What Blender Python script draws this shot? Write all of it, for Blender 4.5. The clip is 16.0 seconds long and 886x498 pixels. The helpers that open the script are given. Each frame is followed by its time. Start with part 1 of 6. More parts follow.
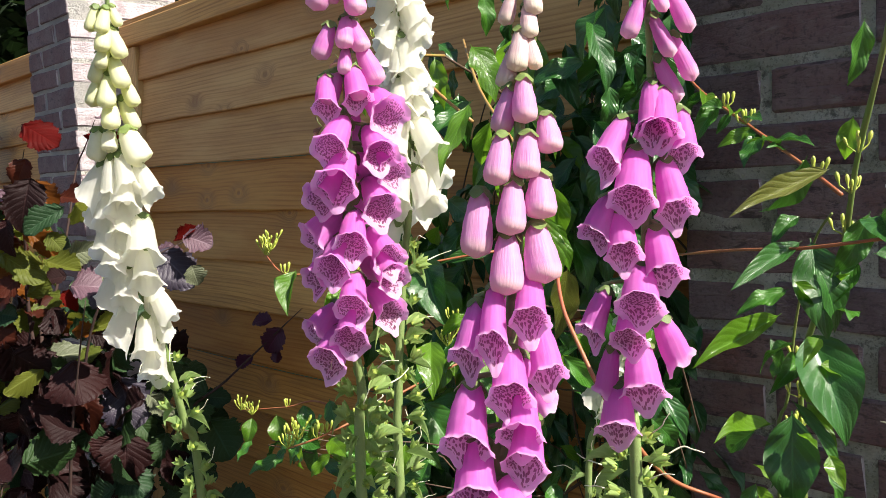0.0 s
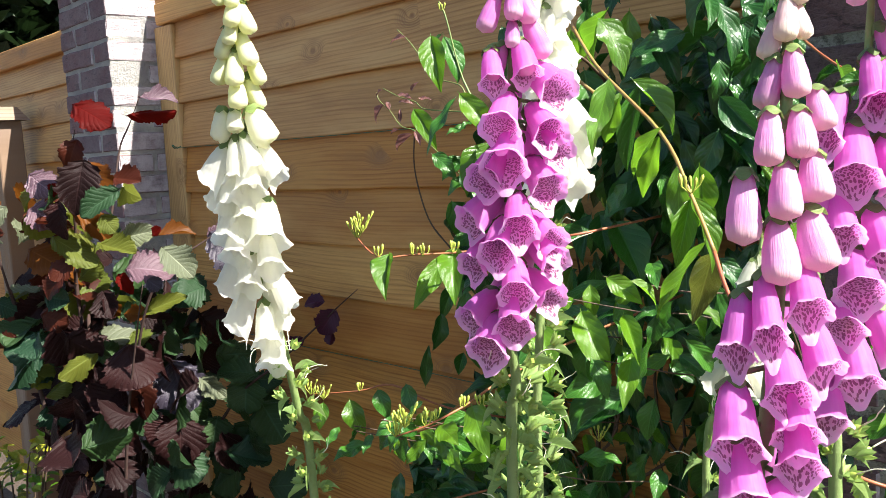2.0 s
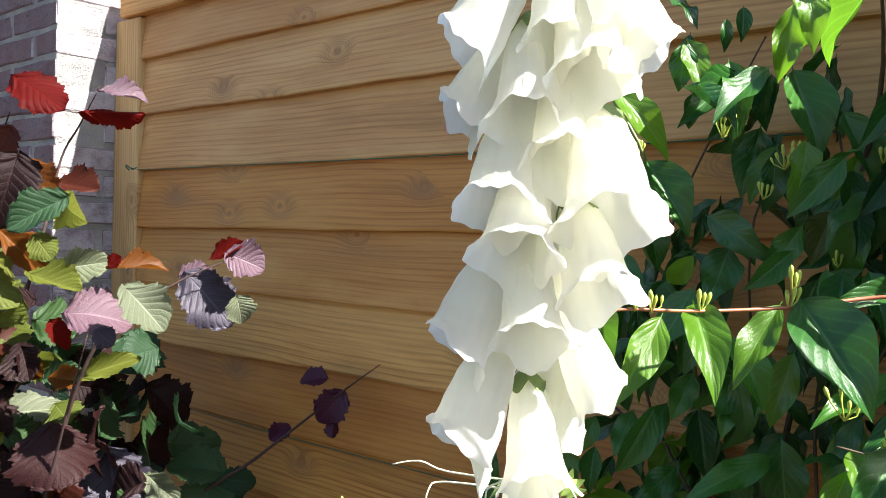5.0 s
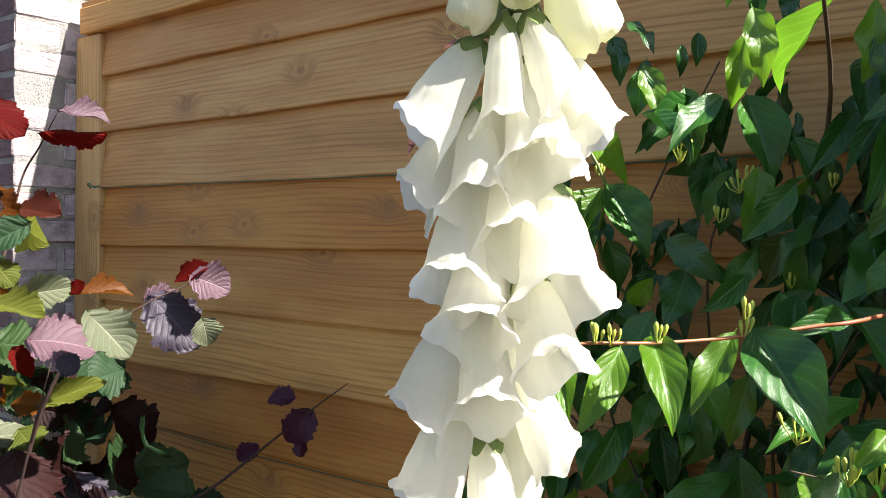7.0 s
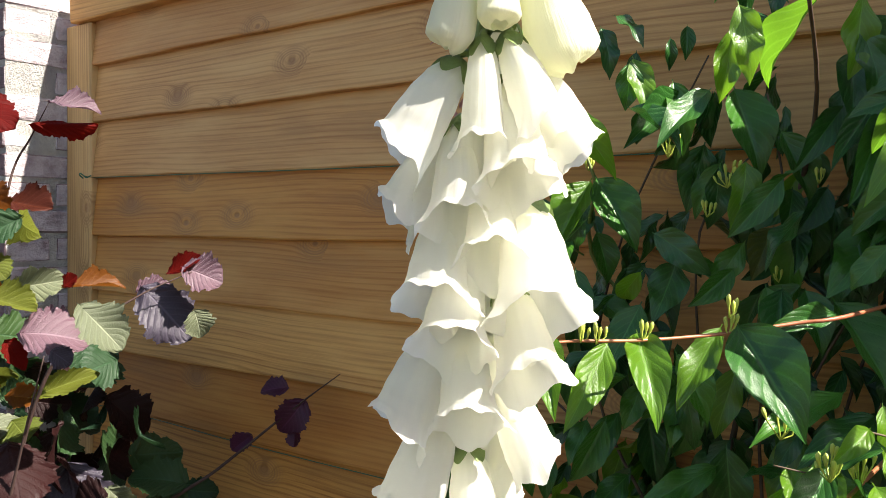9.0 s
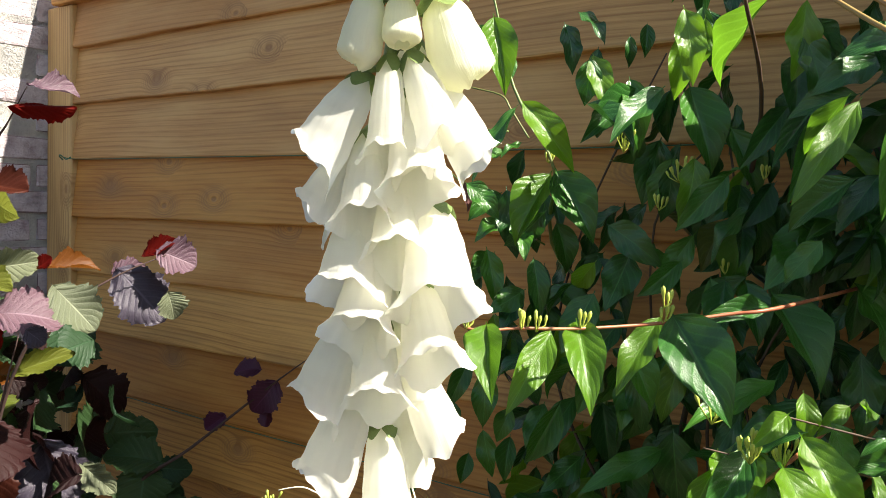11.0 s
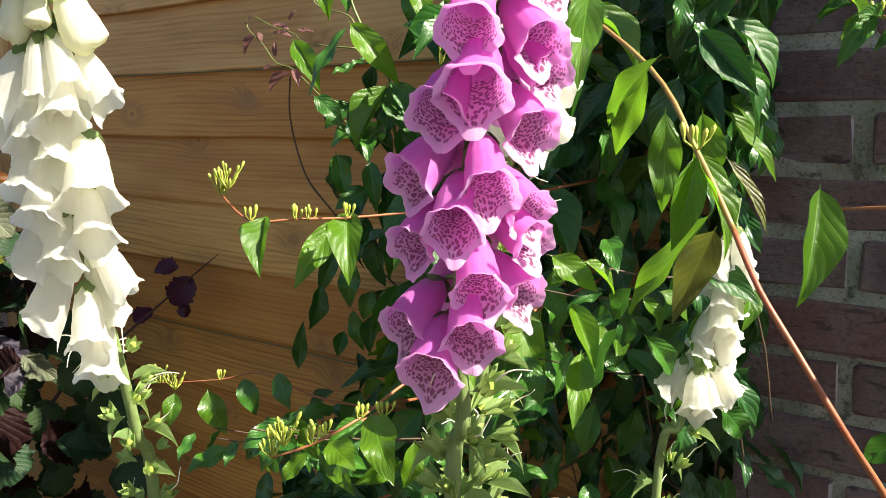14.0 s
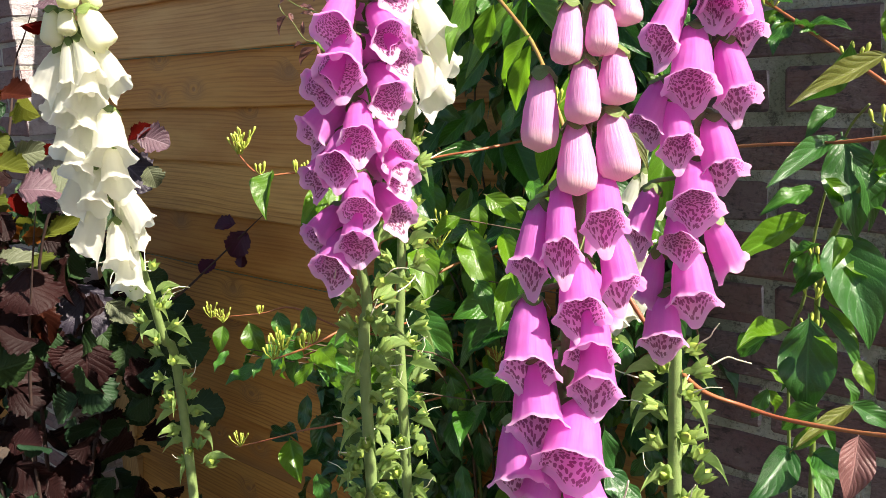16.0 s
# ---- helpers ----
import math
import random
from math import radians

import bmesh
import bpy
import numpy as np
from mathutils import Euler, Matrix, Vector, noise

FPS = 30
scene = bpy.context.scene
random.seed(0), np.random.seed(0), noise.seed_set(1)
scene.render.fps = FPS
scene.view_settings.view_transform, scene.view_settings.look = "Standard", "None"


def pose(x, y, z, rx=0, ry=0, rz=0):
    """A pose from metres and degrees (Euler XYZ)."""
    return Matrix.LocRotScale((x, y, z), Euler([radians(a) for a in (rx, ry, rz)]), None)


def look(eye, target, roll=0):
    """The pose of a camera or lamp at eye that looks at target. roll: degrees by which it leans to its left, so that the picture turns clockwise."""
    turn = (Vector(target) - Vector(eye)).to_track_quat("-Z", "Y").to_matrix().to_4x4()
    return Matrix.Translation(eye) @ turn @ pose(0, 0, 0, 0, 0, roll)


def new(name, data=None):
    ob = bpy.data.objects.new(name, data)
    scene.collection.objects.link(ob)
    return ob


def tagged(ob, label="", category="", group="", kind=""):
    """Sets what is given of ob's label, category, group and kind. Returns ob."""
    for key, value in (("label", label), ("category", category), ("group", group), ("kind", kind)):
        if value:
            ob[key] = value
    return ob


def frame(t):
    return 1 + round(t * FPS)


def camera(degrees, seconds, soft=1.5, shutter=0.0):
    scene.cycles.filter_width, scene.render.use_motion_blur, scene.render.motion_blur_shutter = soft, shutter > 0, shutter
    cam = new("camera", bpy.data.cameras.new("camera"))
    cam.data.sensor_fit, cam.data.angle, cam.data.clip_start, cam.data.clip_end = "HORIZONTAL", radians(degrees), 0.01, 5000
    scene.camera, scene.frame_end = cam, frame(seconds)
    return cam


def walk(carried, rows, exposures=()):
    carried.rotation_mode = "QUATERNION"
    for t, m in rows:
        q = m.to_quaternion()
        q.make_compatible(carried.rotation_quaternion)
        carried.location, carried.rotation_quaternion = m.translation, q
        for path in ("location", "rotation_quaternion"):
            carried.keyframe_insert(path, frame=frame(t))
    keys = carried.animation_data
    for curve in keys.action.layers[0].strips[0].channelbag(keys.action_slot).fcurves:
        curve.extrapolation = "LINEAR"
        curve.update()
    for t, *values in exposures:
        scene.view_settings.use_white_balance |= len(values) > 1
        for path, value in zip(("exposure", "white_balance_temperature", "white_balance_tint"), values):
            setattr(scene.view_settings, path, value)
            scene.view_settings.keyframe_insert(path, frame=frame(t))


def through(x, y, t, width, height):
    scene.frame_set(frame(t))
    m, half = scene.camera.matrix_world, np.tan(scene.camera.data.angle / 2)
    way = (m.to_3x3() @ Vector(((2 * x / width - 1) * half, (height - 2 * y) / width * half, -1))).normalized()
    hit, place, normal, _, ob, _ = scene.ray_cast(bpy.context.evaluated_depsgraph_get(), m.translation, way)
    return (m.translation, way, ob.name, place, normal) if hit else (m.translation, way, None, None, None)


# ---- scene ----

# the camera's walk: seconds, eye, and its turn in degrees
cam = camera(54.87, 16.0, soft=0.6)
PATH = [
    (0.0, -0.01303, 0.01148, 1.383, 85.24, 2.585, 45.61),
    (0.5, -0.03166, -0.01228, 1.385, 84.72, 2.732, 45.75),
    (1.0, -0.08232, -0.04365, 1.392, 84.10, 2.982, 45.62),
    (1.5, -0.118, -0.05877, 1.398, 83.74, 3.188, 45.39),
    (2.0, -0.1159, -0.04831, 1.391, 83.69, 3.095, 45.70),
    (2.5, -0.1986, -0.03506, 1.376, 83.37, 3.77, 46.05),
    (3.0, -0.384, -0.005636, 1.341, 83.76, 3.327, 45.11),
    (3.5, -0.4879, 0.03867, 1.329, 84.07, 2.544, 42.84),
    (4.0, -0.5403, 0.06209, 1.341, 84.84, 1.22, 41.74),
    (4.5, -0.5864, 0.09501, 1.324, 86.59, -0.8377, 41.10),
    (5.0, -0.5983, 0.1025, 1.319, 89.24, -1.59, 40.23),
    (7.5, -0.5884, 0.09529, 1.35, 89.28, -0.6866, 37.85),
    (8.0, -0.5884, 0.09573, 1.353, 88.92, -0.4469, 37.91),
    (10.5, -0.5556, 0.09087, 1.357, 87.70, -1.398, 37.01),
    (11.0, -0.5399, 0.08782, 1.361, 87.34, -1.508, 36.96),
    (11.5, -0.5145, 0.08038, 1.362, 86.96, -1.742, 37.23),
    (12.0, -0.4964, 0.07887, 1.364, 86.82, -1.875, 37.30),
    (12.5, -0.4554, 0.07173, 1.377, 86.31, -1.747, 37.24),
    (13.0, -0.405, 0.07532, 1.384, 84.37, -1.545, 36.91),
    (13.5, -0.3422, 0.06982, 1.374, 83.76, -1.421, 36.68),
    (14.0, -0.2867, 0.07801, 1.374, 80.72, 0.4699, 36.73),
    (14.5, -0.2355, 0.07827, 1.379, 80.11, 2.362, 36.08),
    (15.0, -0.1816, 0.06011, 1.378, 78.71, 2.726, 36.26),
    (15.5, -0.1322, 0.03115, 1.376, 78.51, 2.107, 39.31),
    (16.0, -0.08737, 0.02322, 1.377, 78.41, 2.597, 42.25),
]

walk(cam, [(t, pose(x, y, z, rx, ry, rz)) for t, x, y, z, rx, ry, rz in PATH], exposures=[(0.0, 1.18, 6750, 11), (1.5, 1.46, 6650, 10), (3.5, 2.26, 6050, 7), (5.0, 1.98, 6350, 10), (8.0, 1.78, 6750, 11), (11.0, 1.70, 6950, 9), (12.5, 1.58, 6950, 8), (14.0, 1.52, 7050, 9), (14.5, 1.38, 7150, 10), (15.2, 1.26, 7250, 10), (16.0, 1.43, 7150, 10)])

# ---- light: high sun from beyond the fence, to the right ----
SUN_DIR = Vector((0.74, 0.172, 0.78)).normalized()
world = bpy.data.worlds.new("sky")
scene.world = world
world.use_nodes = True
wn = world.node_tree
sky = wn.nodes.new("ShaderNodeTexSky")
sky.sky_type, sky.sun_disc = "NISHITA", False
sky.sun_elevation = math.asin(SUN_DIR.z)
sky.sun_rotation = math.atan2(SUN_DIR.x, SUN_DIR.y)
wn.links.new(sky.outputs[0], wn.nodes["Background"].inputs[0])
wn.nodes["Background"].inputs[1].default_value = 0.064
sun = new("sun", bpy.data.lights.new("sun", "SUN"))
sun.data.energy, sun.data.angle, sun.data.color = 5.0, radians(0.53), (1.0, 0.95, 0.87)
sun.matrix_world = look((3, 1, 6), Vector((3, 1, 6)) - SUN_DIR)

# ---- material helpers ----
def material(name):
    m = bpy.data.materials.new(name)
    m.use_nodes = True
    return m, m.node_tree, m.node_tree.nodes["Principled BSDF"]


def node(nt, kind, ins=None, **props):
    n = nt.nodes.new(kind)
    for k, v in props.items():
        setattr(n, k, v)
    for k, v in (ins or {}).items():
        if isinstance(v, bpy.types.NodeSocket):
            nt.links.new(v, n.inputs[k])
        else:
            n.inputs[k].default_value = v
    return n


def maths(nt, op, a, b=0.0, c=0.0, clamp=False):
    return node(nt, "ShaderNodeMath", {0: a, 1: b, 2: c}, operation=op, use_clamp=clamp).outputs[0]


def ramp(nt, fac, *stops):
    n = node(nt, "ShaderNodeValToRGB", {0: fac})
    while len(n.color_ramp.elements) < len(stops):
        n.color_ramp.elements.new(0.5)
    for e, (p, c) in zip(n.color_ramp.elements, stops):
        e.position, e.color = p, (*c, 1) if len(c) == 3 else c
    return n.outputs[0]


def mix(nt, fac, a, b, blend="MIX"):
    def val(c):
        return c if isinstance(c, bpy.types.NodeSocket) else (*c, 1)
    return node(nt, "ShaderNodeMix", {0: fac, 6: val(a), 7: val(b)}, data_type="RGBA", blend_type=blend).outputs[2]


def bump(nt, bsdf, height, strength, distance):
    b = node(nt, "ShaderNodeBump", {"Strength": strength, "Distance": distance, "Height": height})
    nt.links.new(b.outputs[0], bsdf.inputs["Normal"])


def glow_through(nt, bsdf, colour, amount):
    """Thin tissue: part of the light passes and scatters on the far side."""
    t = node(nt, "ShaderNodeBsdfTranslucent", {"Color": colour if isinstance(colour, bpy.types.NodeSocket) else (*colour, 1)})
    m = node(nt, "ShaderNodeMixShader", {0: amount, 1: bsdf.outputs[0], 2: t.outputs[0]})
    nt.links.new(m.outputs[0], nt.nodes["Material Output"].inputs[0])


def coords(nt, scale=(1, 1, 1), shift=True):
    """Object coordinates, scaled, and shifted from object to object."""
    tc = node(nt, "ShaderNodeTexCoord").outputs["Object"]
    if shift:
        r = node(nt, "ShaderNodeObjectInfo").outputs["Random"]
        c = node(nt, "ShaderNodeCombineXYZ", {0: maths(nt, "MULTIPLY", r, 7.3), 1: maths(nt, "MULTIPLY", r, 3.1), 2: maths(nt, "MULTIPLY", r, 5.7)})
        tc = node(nt, "ShaderNodeVectorMath", {0: tc, 1: c.outputs[0]}, operation="ADD").outputs[0]
    return node(nt, "ShaderNodeMapping", {0: tc, 3: scale}).outputs[0]


def noise_of(nt, vec, scale, detail=4.0, rough=0.55, distort=0.0):
    return node(nt, "ShaderNodeTexNoise", {"Vector": vec, "Scale": scale, "Detail": detail, "Roughness": rough, "Distortion": distort}).outputs[0]


def wood_material(name, pale, dark, vertical=False):
    m, nt, p = material(name)
    v = coords(nt)
    sep = node(nt, "ShaderNodeSeparateXYZ", {0: v})
    along, across = (sep.outputs[2], sep.outputs[0]) if vertical else (sep.outputs[0], sep.outputs[2])
    plane = node(nt, "ShaderNodeCombineXYZ", {0: maths(nt, "MULTIPLY", along, 6.0), 1: maths(nt, "MULTIPLY", across, 10.0), 2: 0.0}).outputs[0]
    vor = node(nt, "ShaderNodeTexVoronoi", {"Vector": plane, "Scale": 1.0, "Randomness": 1.0}, voronoi_dimensions="2D")
    knot_d = vor.outputs["Distance"]
    pick = node(nt, "ShaderNodeSeparateXYZ", {0: vor.outputs["Color"]})
    has = maths(nt, "GREATER_THAN", pick.outputs[0], 0.67)
    near = maths(nt, "MULTIPLY", maths(nt, "SUBTRACT", 1.0, maths(nt, "MULTIPLY", knot_d, 2.6), clamp=True), has)
    warp = maths(nt, "MULTIPLY", maths(nt, "POWER", near, 2.0), 0.035)
    wob = noise_of(nt, node(nt, "ShaderNodeCombineXYZ", {0: maths(nt, "MULTIPLY", along, 1.1), 1: maths(nt, "MULTIPLY", across, 2.5), 2: 0.0}).outputs[0], 1.0, 2.0)
    cross = maths(nt, "ADD", maths(nt, "ADD", across, warp), maths(nt, "MULTIPLY", wob, 0.055))
    ring = maths(nt, "SINE", maths(nt, "ADD", maths(nt, "MULTIPLY", cross, 640.0), maths(nt, "MULTIPLY", noise_of(nt, node(nt, "ShaderNodeCombineXYZ", {0: maths(nt, "MULTIPLY", along, 0.8), 1: maths(nt, "MULTIPLY", across, 20.0), 2: 4.0}).outputs[0], 1.0, 2.0), 9.0)))
    ring = maths(nt, "POWER", maths(nt, "MULTIPLY_ADD", ring, 0.5, 0.5), 3.5)
    fine = noise_of(nt, node(nt, "ShaderNodeCombineXYZ", {0: maths(nt, "MULTIPLY", along, 4.0), 1: maths(nt, "MULTIPLY", cross, 170.0), 2: 0.0}).outputs[0], 1.0, 5.0, 0.62)
    broad = noise_of(nt, node(nt, "ShaderNodeCombineXYZ", {0: maths(nt, "MULTIPLY", along, 2.2), 1: maths(nt, "MULTIPLY", across, 12.0), 2: 1.7}).outputs[0], 1.0, 5.0)
    fibre = noise_of(nt, node(nt, "ShaderNodeCombineXYZ", {0: maths(nt, "MULTIPLY", along, 9.0), 1: maths(nt, "MULTIPLY", cross, 900.0), 2: 3.0}).outputs[0], 1.0, 3.0, 0.6)
    grain = maths(nt, "ADD", maths(nt, "MULTIPLY", ring, 0.13), maths(nt, "ADD", maths(nt, "MULTIPLY", fine, 0.66), maths(nt, "MULTIPLY", fibre, 0.22)))
    base = ramp(nt, grain, (0.40, pale), (0.62, dark))
    r = node(nt, "ShaderNodeObjectInfo").outputs["Random"]
    base = mix(nt, ramp(nt, r, (0.3, (0, 0, 0)), (0.9, (0.6, 0.6, 0.6))), base, (dark[0] * 1.15, dark[1] * 1.0, dark[2] * 0.75))
    base = mix(nt, maths(nt, "MULTIPLY", ramp(nt, broad, (0.50, (0, 0, 0)), (0.68, (1, 1, 1))), 0.55), base, (pale[0] * 1.10, pale[1] * 1.20, pale[2] * 1.38))
    base = mix(nt, maths(nt, "MULTIPLY", ramp(nt, broad, (0.27, (1, 1, 1)), (0.47, (0, 0, 0))), 0.55), base, (0.22, 0.11, 0.04))
    core = ramp(nt, maths(nt, "MULTIPLY", knot_d, maths(nt, "MULTIPLY_ADD", pick.outputs[1], 1.6, 0.6)), (0.06, (1, 1, 1)), (0.12, (0, 0, 0)))
    core = maths(nt, "MULTIPLY", core, has)
    base = mix(nt, maths(nt, "MULTIPLY", core, 0.7), base, (0.24, 0.115, 0.045))
    rings = maths(nt, "MULTIPLY_ADD", maths(nt, "SINE", maths(nt, "MULTIPLY", knot_d, 150.0)), 0.5, 0.5)
    halo = maths(nt, "MULTIPLY", ramp(nt, knot_d, (0.06, (0, 0, 0)), (0.16, (1, 1, 1)), (0.34, (0, 0, 0))), maths(nt, "MULTIPLY", has, maths(nt, "MULTIPLY_ADD", rings, 0.45, 0.22)))
    base = mix(nt, halo, base, (0.24, 0.12, 0.045))
    nt.links.new(base, p.inputs["Base Color"])
    p.inputs["Roughness"].default_value = 0.62
    bump(nt, p, maths(nt, "ADD", grain, maths(nt, "SUBTRACT", maths(nt, "MULTIPLY", broad, 0.8), maths(nt, "MULTIPLY", core, 1.2))), 0.6, 0.0012)
    return m


def brick_material(name, front=0.0, light=(1.0, 1.0, 1.0)):
    m, nt, p = material(name)
    v = coords(nt)
    r = node(nt, "ShaderNodeObjectInfo").outputs["Random"]
    tone = ramp(nt, r, (0.0, (0.072, 0.044, 0.048)), (0.35, (0.10, 0.057, 0.055)), (0.6, (0.062, 0.047, 0.054)), (0.85, (0.115, 0.055, 0.048)), (1.0, (0.082, 0.057, 0.060)))
    tone = mix(nt, 1.0, tone, light, "MULTIPLY")
    big = noise_of(nt, v, 14.0, 5.0)
    fine = noise_of(nt, v, 160.0, 5.0, 0.7)
    base = mix(nt, ramp(nt, big, (0.4, (0, 0, 0)), (0.80, (1, 1, 1))), tone, (0.22, 0.17, 0.175))
    base = mix(nt, maths(nt, "MULTIPLY", ramp(nt, fine, (0.35, (1, 1, 1)), (0.5, (0, 0, 0))), 0.55), base, (0.045, 0.03, 0.034))
    wear = noise_of(nt, node(nt, "ShaderNodeMapping", {0: v, 3: (1.0, 1.0, 3.2)}).outputs[0], 24.0, 6.0, 0.7, 0.6)
    base = mix(nt, maths(nt, "MULTIPLY", ramp(nt, wear, (0.36, (1, 1, 1)), (0.44, (0, 0, 0))), 0.8), base, (0.030, 0.020, 0.022))
    base = mix(nt, maths(nt, "MULTIPLY", ramp(nt, wear, (0.60, (0, 0, 0)), (0.70, (1, 1, 1))), 0.55), base, (0.26, 0.22, 0.21))
    # lime slurry on the faces along the fence, painted paler to lift their shade
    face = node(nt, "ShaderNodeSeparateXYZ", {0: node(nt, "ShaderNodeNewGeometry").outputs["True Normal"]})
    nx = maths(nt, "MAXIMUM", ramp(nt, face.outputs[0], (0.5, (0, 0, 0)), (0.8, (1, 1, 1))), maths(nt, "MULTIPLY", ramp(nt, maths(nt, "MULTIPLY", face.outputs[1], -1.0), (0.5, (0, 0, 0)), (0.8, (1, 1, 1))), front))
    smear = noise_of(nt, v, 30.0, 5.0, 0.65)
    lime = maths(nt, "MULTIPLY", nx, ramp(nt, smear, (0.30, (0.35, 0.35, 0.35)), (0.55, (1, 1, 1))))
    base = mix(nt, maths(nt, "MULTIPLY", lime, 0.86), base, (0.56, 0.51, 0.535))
    nt.links.new(base, p.inputs["Base Color"])
    p.inputs["Roughness"].default_value = 0.85
    crack = node(nt, "ShaderNodeTexVoronoi", {"Vector": node(nt, "ShaderNodeMapping", {0: v, 3: (0.5, 0.5, 2.4)}).outputs[0], "Scale": 26.0}, feature="DISTANCE_TO_EDGE").outputs[0]
    h = maths(nt, "ADD", maths(nt, "MULTIPLY", maths(nt, "ADD", fine, wear), 0.7), maths(nt, "ADD", big, maths(nt, "MULTIPLY", ramp(nt, crack, (0.0, (0, 0, 0)), (0.04, (1, 1, 1))), 0.10)))
    bump(nt, p, h, 1.0, 0.007)
    return m


def rough_material(name, a, b, scale, rough=0.9, bump_d=0.004, spots=None):
    m, nt, p = material(name)
    v = coords(nt)
    n1, n2 = noise_of(nt, v, scale, 5.0), noise_of(nt, v, scale * 9, 4.0, 0.7)
    base = mix(nt, ramp(nt, n1, (0.35, (0, 0, 0)), (0.7, (1, 1, 1))), a, b)
    if spots:
        base = mix(nt, ramp(nt, n2, (0.56, (0, 0, 0)), (0.66, (1, 1, 1))), base, spots)
    nt.links.new(base, p.inputs["Base Color"])
    p.inputs["Roughness"].default_value = rough
    bump(nt, p, maths(nt, "ADD", n1, n2), 0.7, bump_d)
    return m


def mortar_material(name, stain, old):
    """Old lime mortar: pale where sound, grey-black where it is algae-stained and crumbling."""
    m, nt, p = material(name)
    v = coords(nt)
    big, mid, fine = noise_of(nt, v, 9.0, 4.0, 0.6), noise_of(nt, v, 42.0, 6.0, 0.75), noise_of(nt, v, 260.0, 4.0, 0.7)
    base = mix(nt, ramp(nt, big, (0.38, (0, 0, 0)), (0.62, (1, 1, 1))), (0.68, 0.66, 0.60), old)
    base = mix(nt, maths(nt, "MULTIPLY", ramp(nt, mid, (0.54, (0, 0, 0)), (0.63, (1, 1, 1))), stain), base, (0.075, 0.07, 0.055))
    base = mix(nt, maths(nt, "MULTIPLY", ramp(nt, fine, (0.54, (0, 0, 0)), (0.64, (1, 1, 1))), 0.7 * stain), base, (0.06, 0.055, 0.045))
    nt.links.new(base, p.inputs["Base Color"])
    p.inputs["Roughness"].default_value = 0.95
    bump(nt, p, maths(nt, "SUBTRACT", fine, maths(nt, "MULTIPLY", mid, 2.0)), 1.0, 0.014)
    return m


def petal_material(name, root, middle, rim, through, spotted=False, share=0.45, rim_from=0.86):
    """Corolla tissue: colour runs along the tube (v), fine ribs run with it (u)."""
    m, nt, p = material(name)
    uv = node(nt, "ShaderNodeTexCoord").outputs["UV"]
    s = node(nt, "ShaderNodeSeparateXYZ", {0: uv})
    r = node(nt, "ShaderNodeObjectInfo").outputs["Random"]
    streak = noise_of(nt, node(nt, "ShaderNodeCombineXYZ", {0: maths(nt, "MULTIPLY", s.outputs[0], 46.0), 1: maths(nt, "MULTIPLY", s.outputs[1], 2.2), 2: maths(nt, "MULTIPLY", r, 30.0)}).outputs[0], 1.0, 3.0)
    cloud = noise_of(nt, coords(nt), 90.0, 3.0)
    base = ramp(nt, s.outputs[1], (0.02, root), (0.30, middle), (rim_from, middle), (0.99, rim))
    base = mix(nt, maths(nt, "MULTIPLY", ramp(nt, streak, (0.35, (0, 0, 0)), (0.75, (1, 1, 1))), 0.18), base, rim)
    base = mix(nt, maths(nt, "MULTIPLY", cloud, 0.08), base, root)
    if spotted:
        side = maths(nt, "ABSOLUTE", maths(nt, "SUBTRACT", s.outputs[0], 0.5))
        low = ramp(nt, side, (0.23, (1, 1, 1)), (0.38, (0, 0, 0)))
        reach = ramp(nt, s.outputs[1], (0.34, (0, 0, 0)), (0.56, (1, 1, 1)), (0.90, (1, 1, 1)), (0.955, (0, 0, 0)))
        zone = maths(nt, "MULTIPLY", low, reach)
        base = mix(nt, maths(nt, "MULTIPLY", zone, 0.97), base, (0.98, 0.92, 0.96))
        wob = node(nt, "ShaderNodeTexNoise", {"Vector": uv, "Scale": 26.0, "Detail": 2.0})
        grid = node(nt, "ShaderNodeVectorMath", {0: node(nt, "ShaderNodeCombineXYZ", {0: maths(nt, "MULTIPLY", s.outputs[0], 34.0), 1: maths(nt, "MULTIPLY_ADD", s.outputs[1], 28.0, maths(nt, "MULTIPLY", r, 57.0)), 2: 0.0}).outputs[0], 1: wob.outputs[1]}, operation="ADD").outputs[0]
        spot = node(nt, "ShaderNodeTexVoronoi", {"Vector": grid, "Scale": 1.0, "Randomness": 0.85}, voronoi_dimensions="2D").outputs["Distance"]
        ring = maths(nt, "MULTIPLY", ramp(nt, spot, (0.50, (1, 1, 1)), (0.58, (0, 0, 0))), zone)
        dot = maths(nt, "MULTIPLY", ramp(nt, spot, (0.36, (1, 1, 1)), (0.41, (0, 0, 0))), ramp(nt, zone, (0.35, (0, 0, 0)), (0.5, (1, 1, 1))))
        base = mix(nt, maths(nt, "MULTIPLY", ring, 0.75), base, (0.95, 0.90, 0.93))
        base = mix(nt, dot, base, (0.13, 0.002, 0.04))
    nt.links.new(base, p.inputs["Base Color"])
    p.inputs["Roughness"].default_value = 0.55
    p.inputs["Sheen Weight"].default_value = 0.15
    bump(nt, p, maths(nt, "ADD", streak, maths(nt, "MULTIPLY", cloud, 0.08)), 0.5, 0.0008)
    glow_through(nt, p, mix(nt, 0.5, base, through), share)
    return m


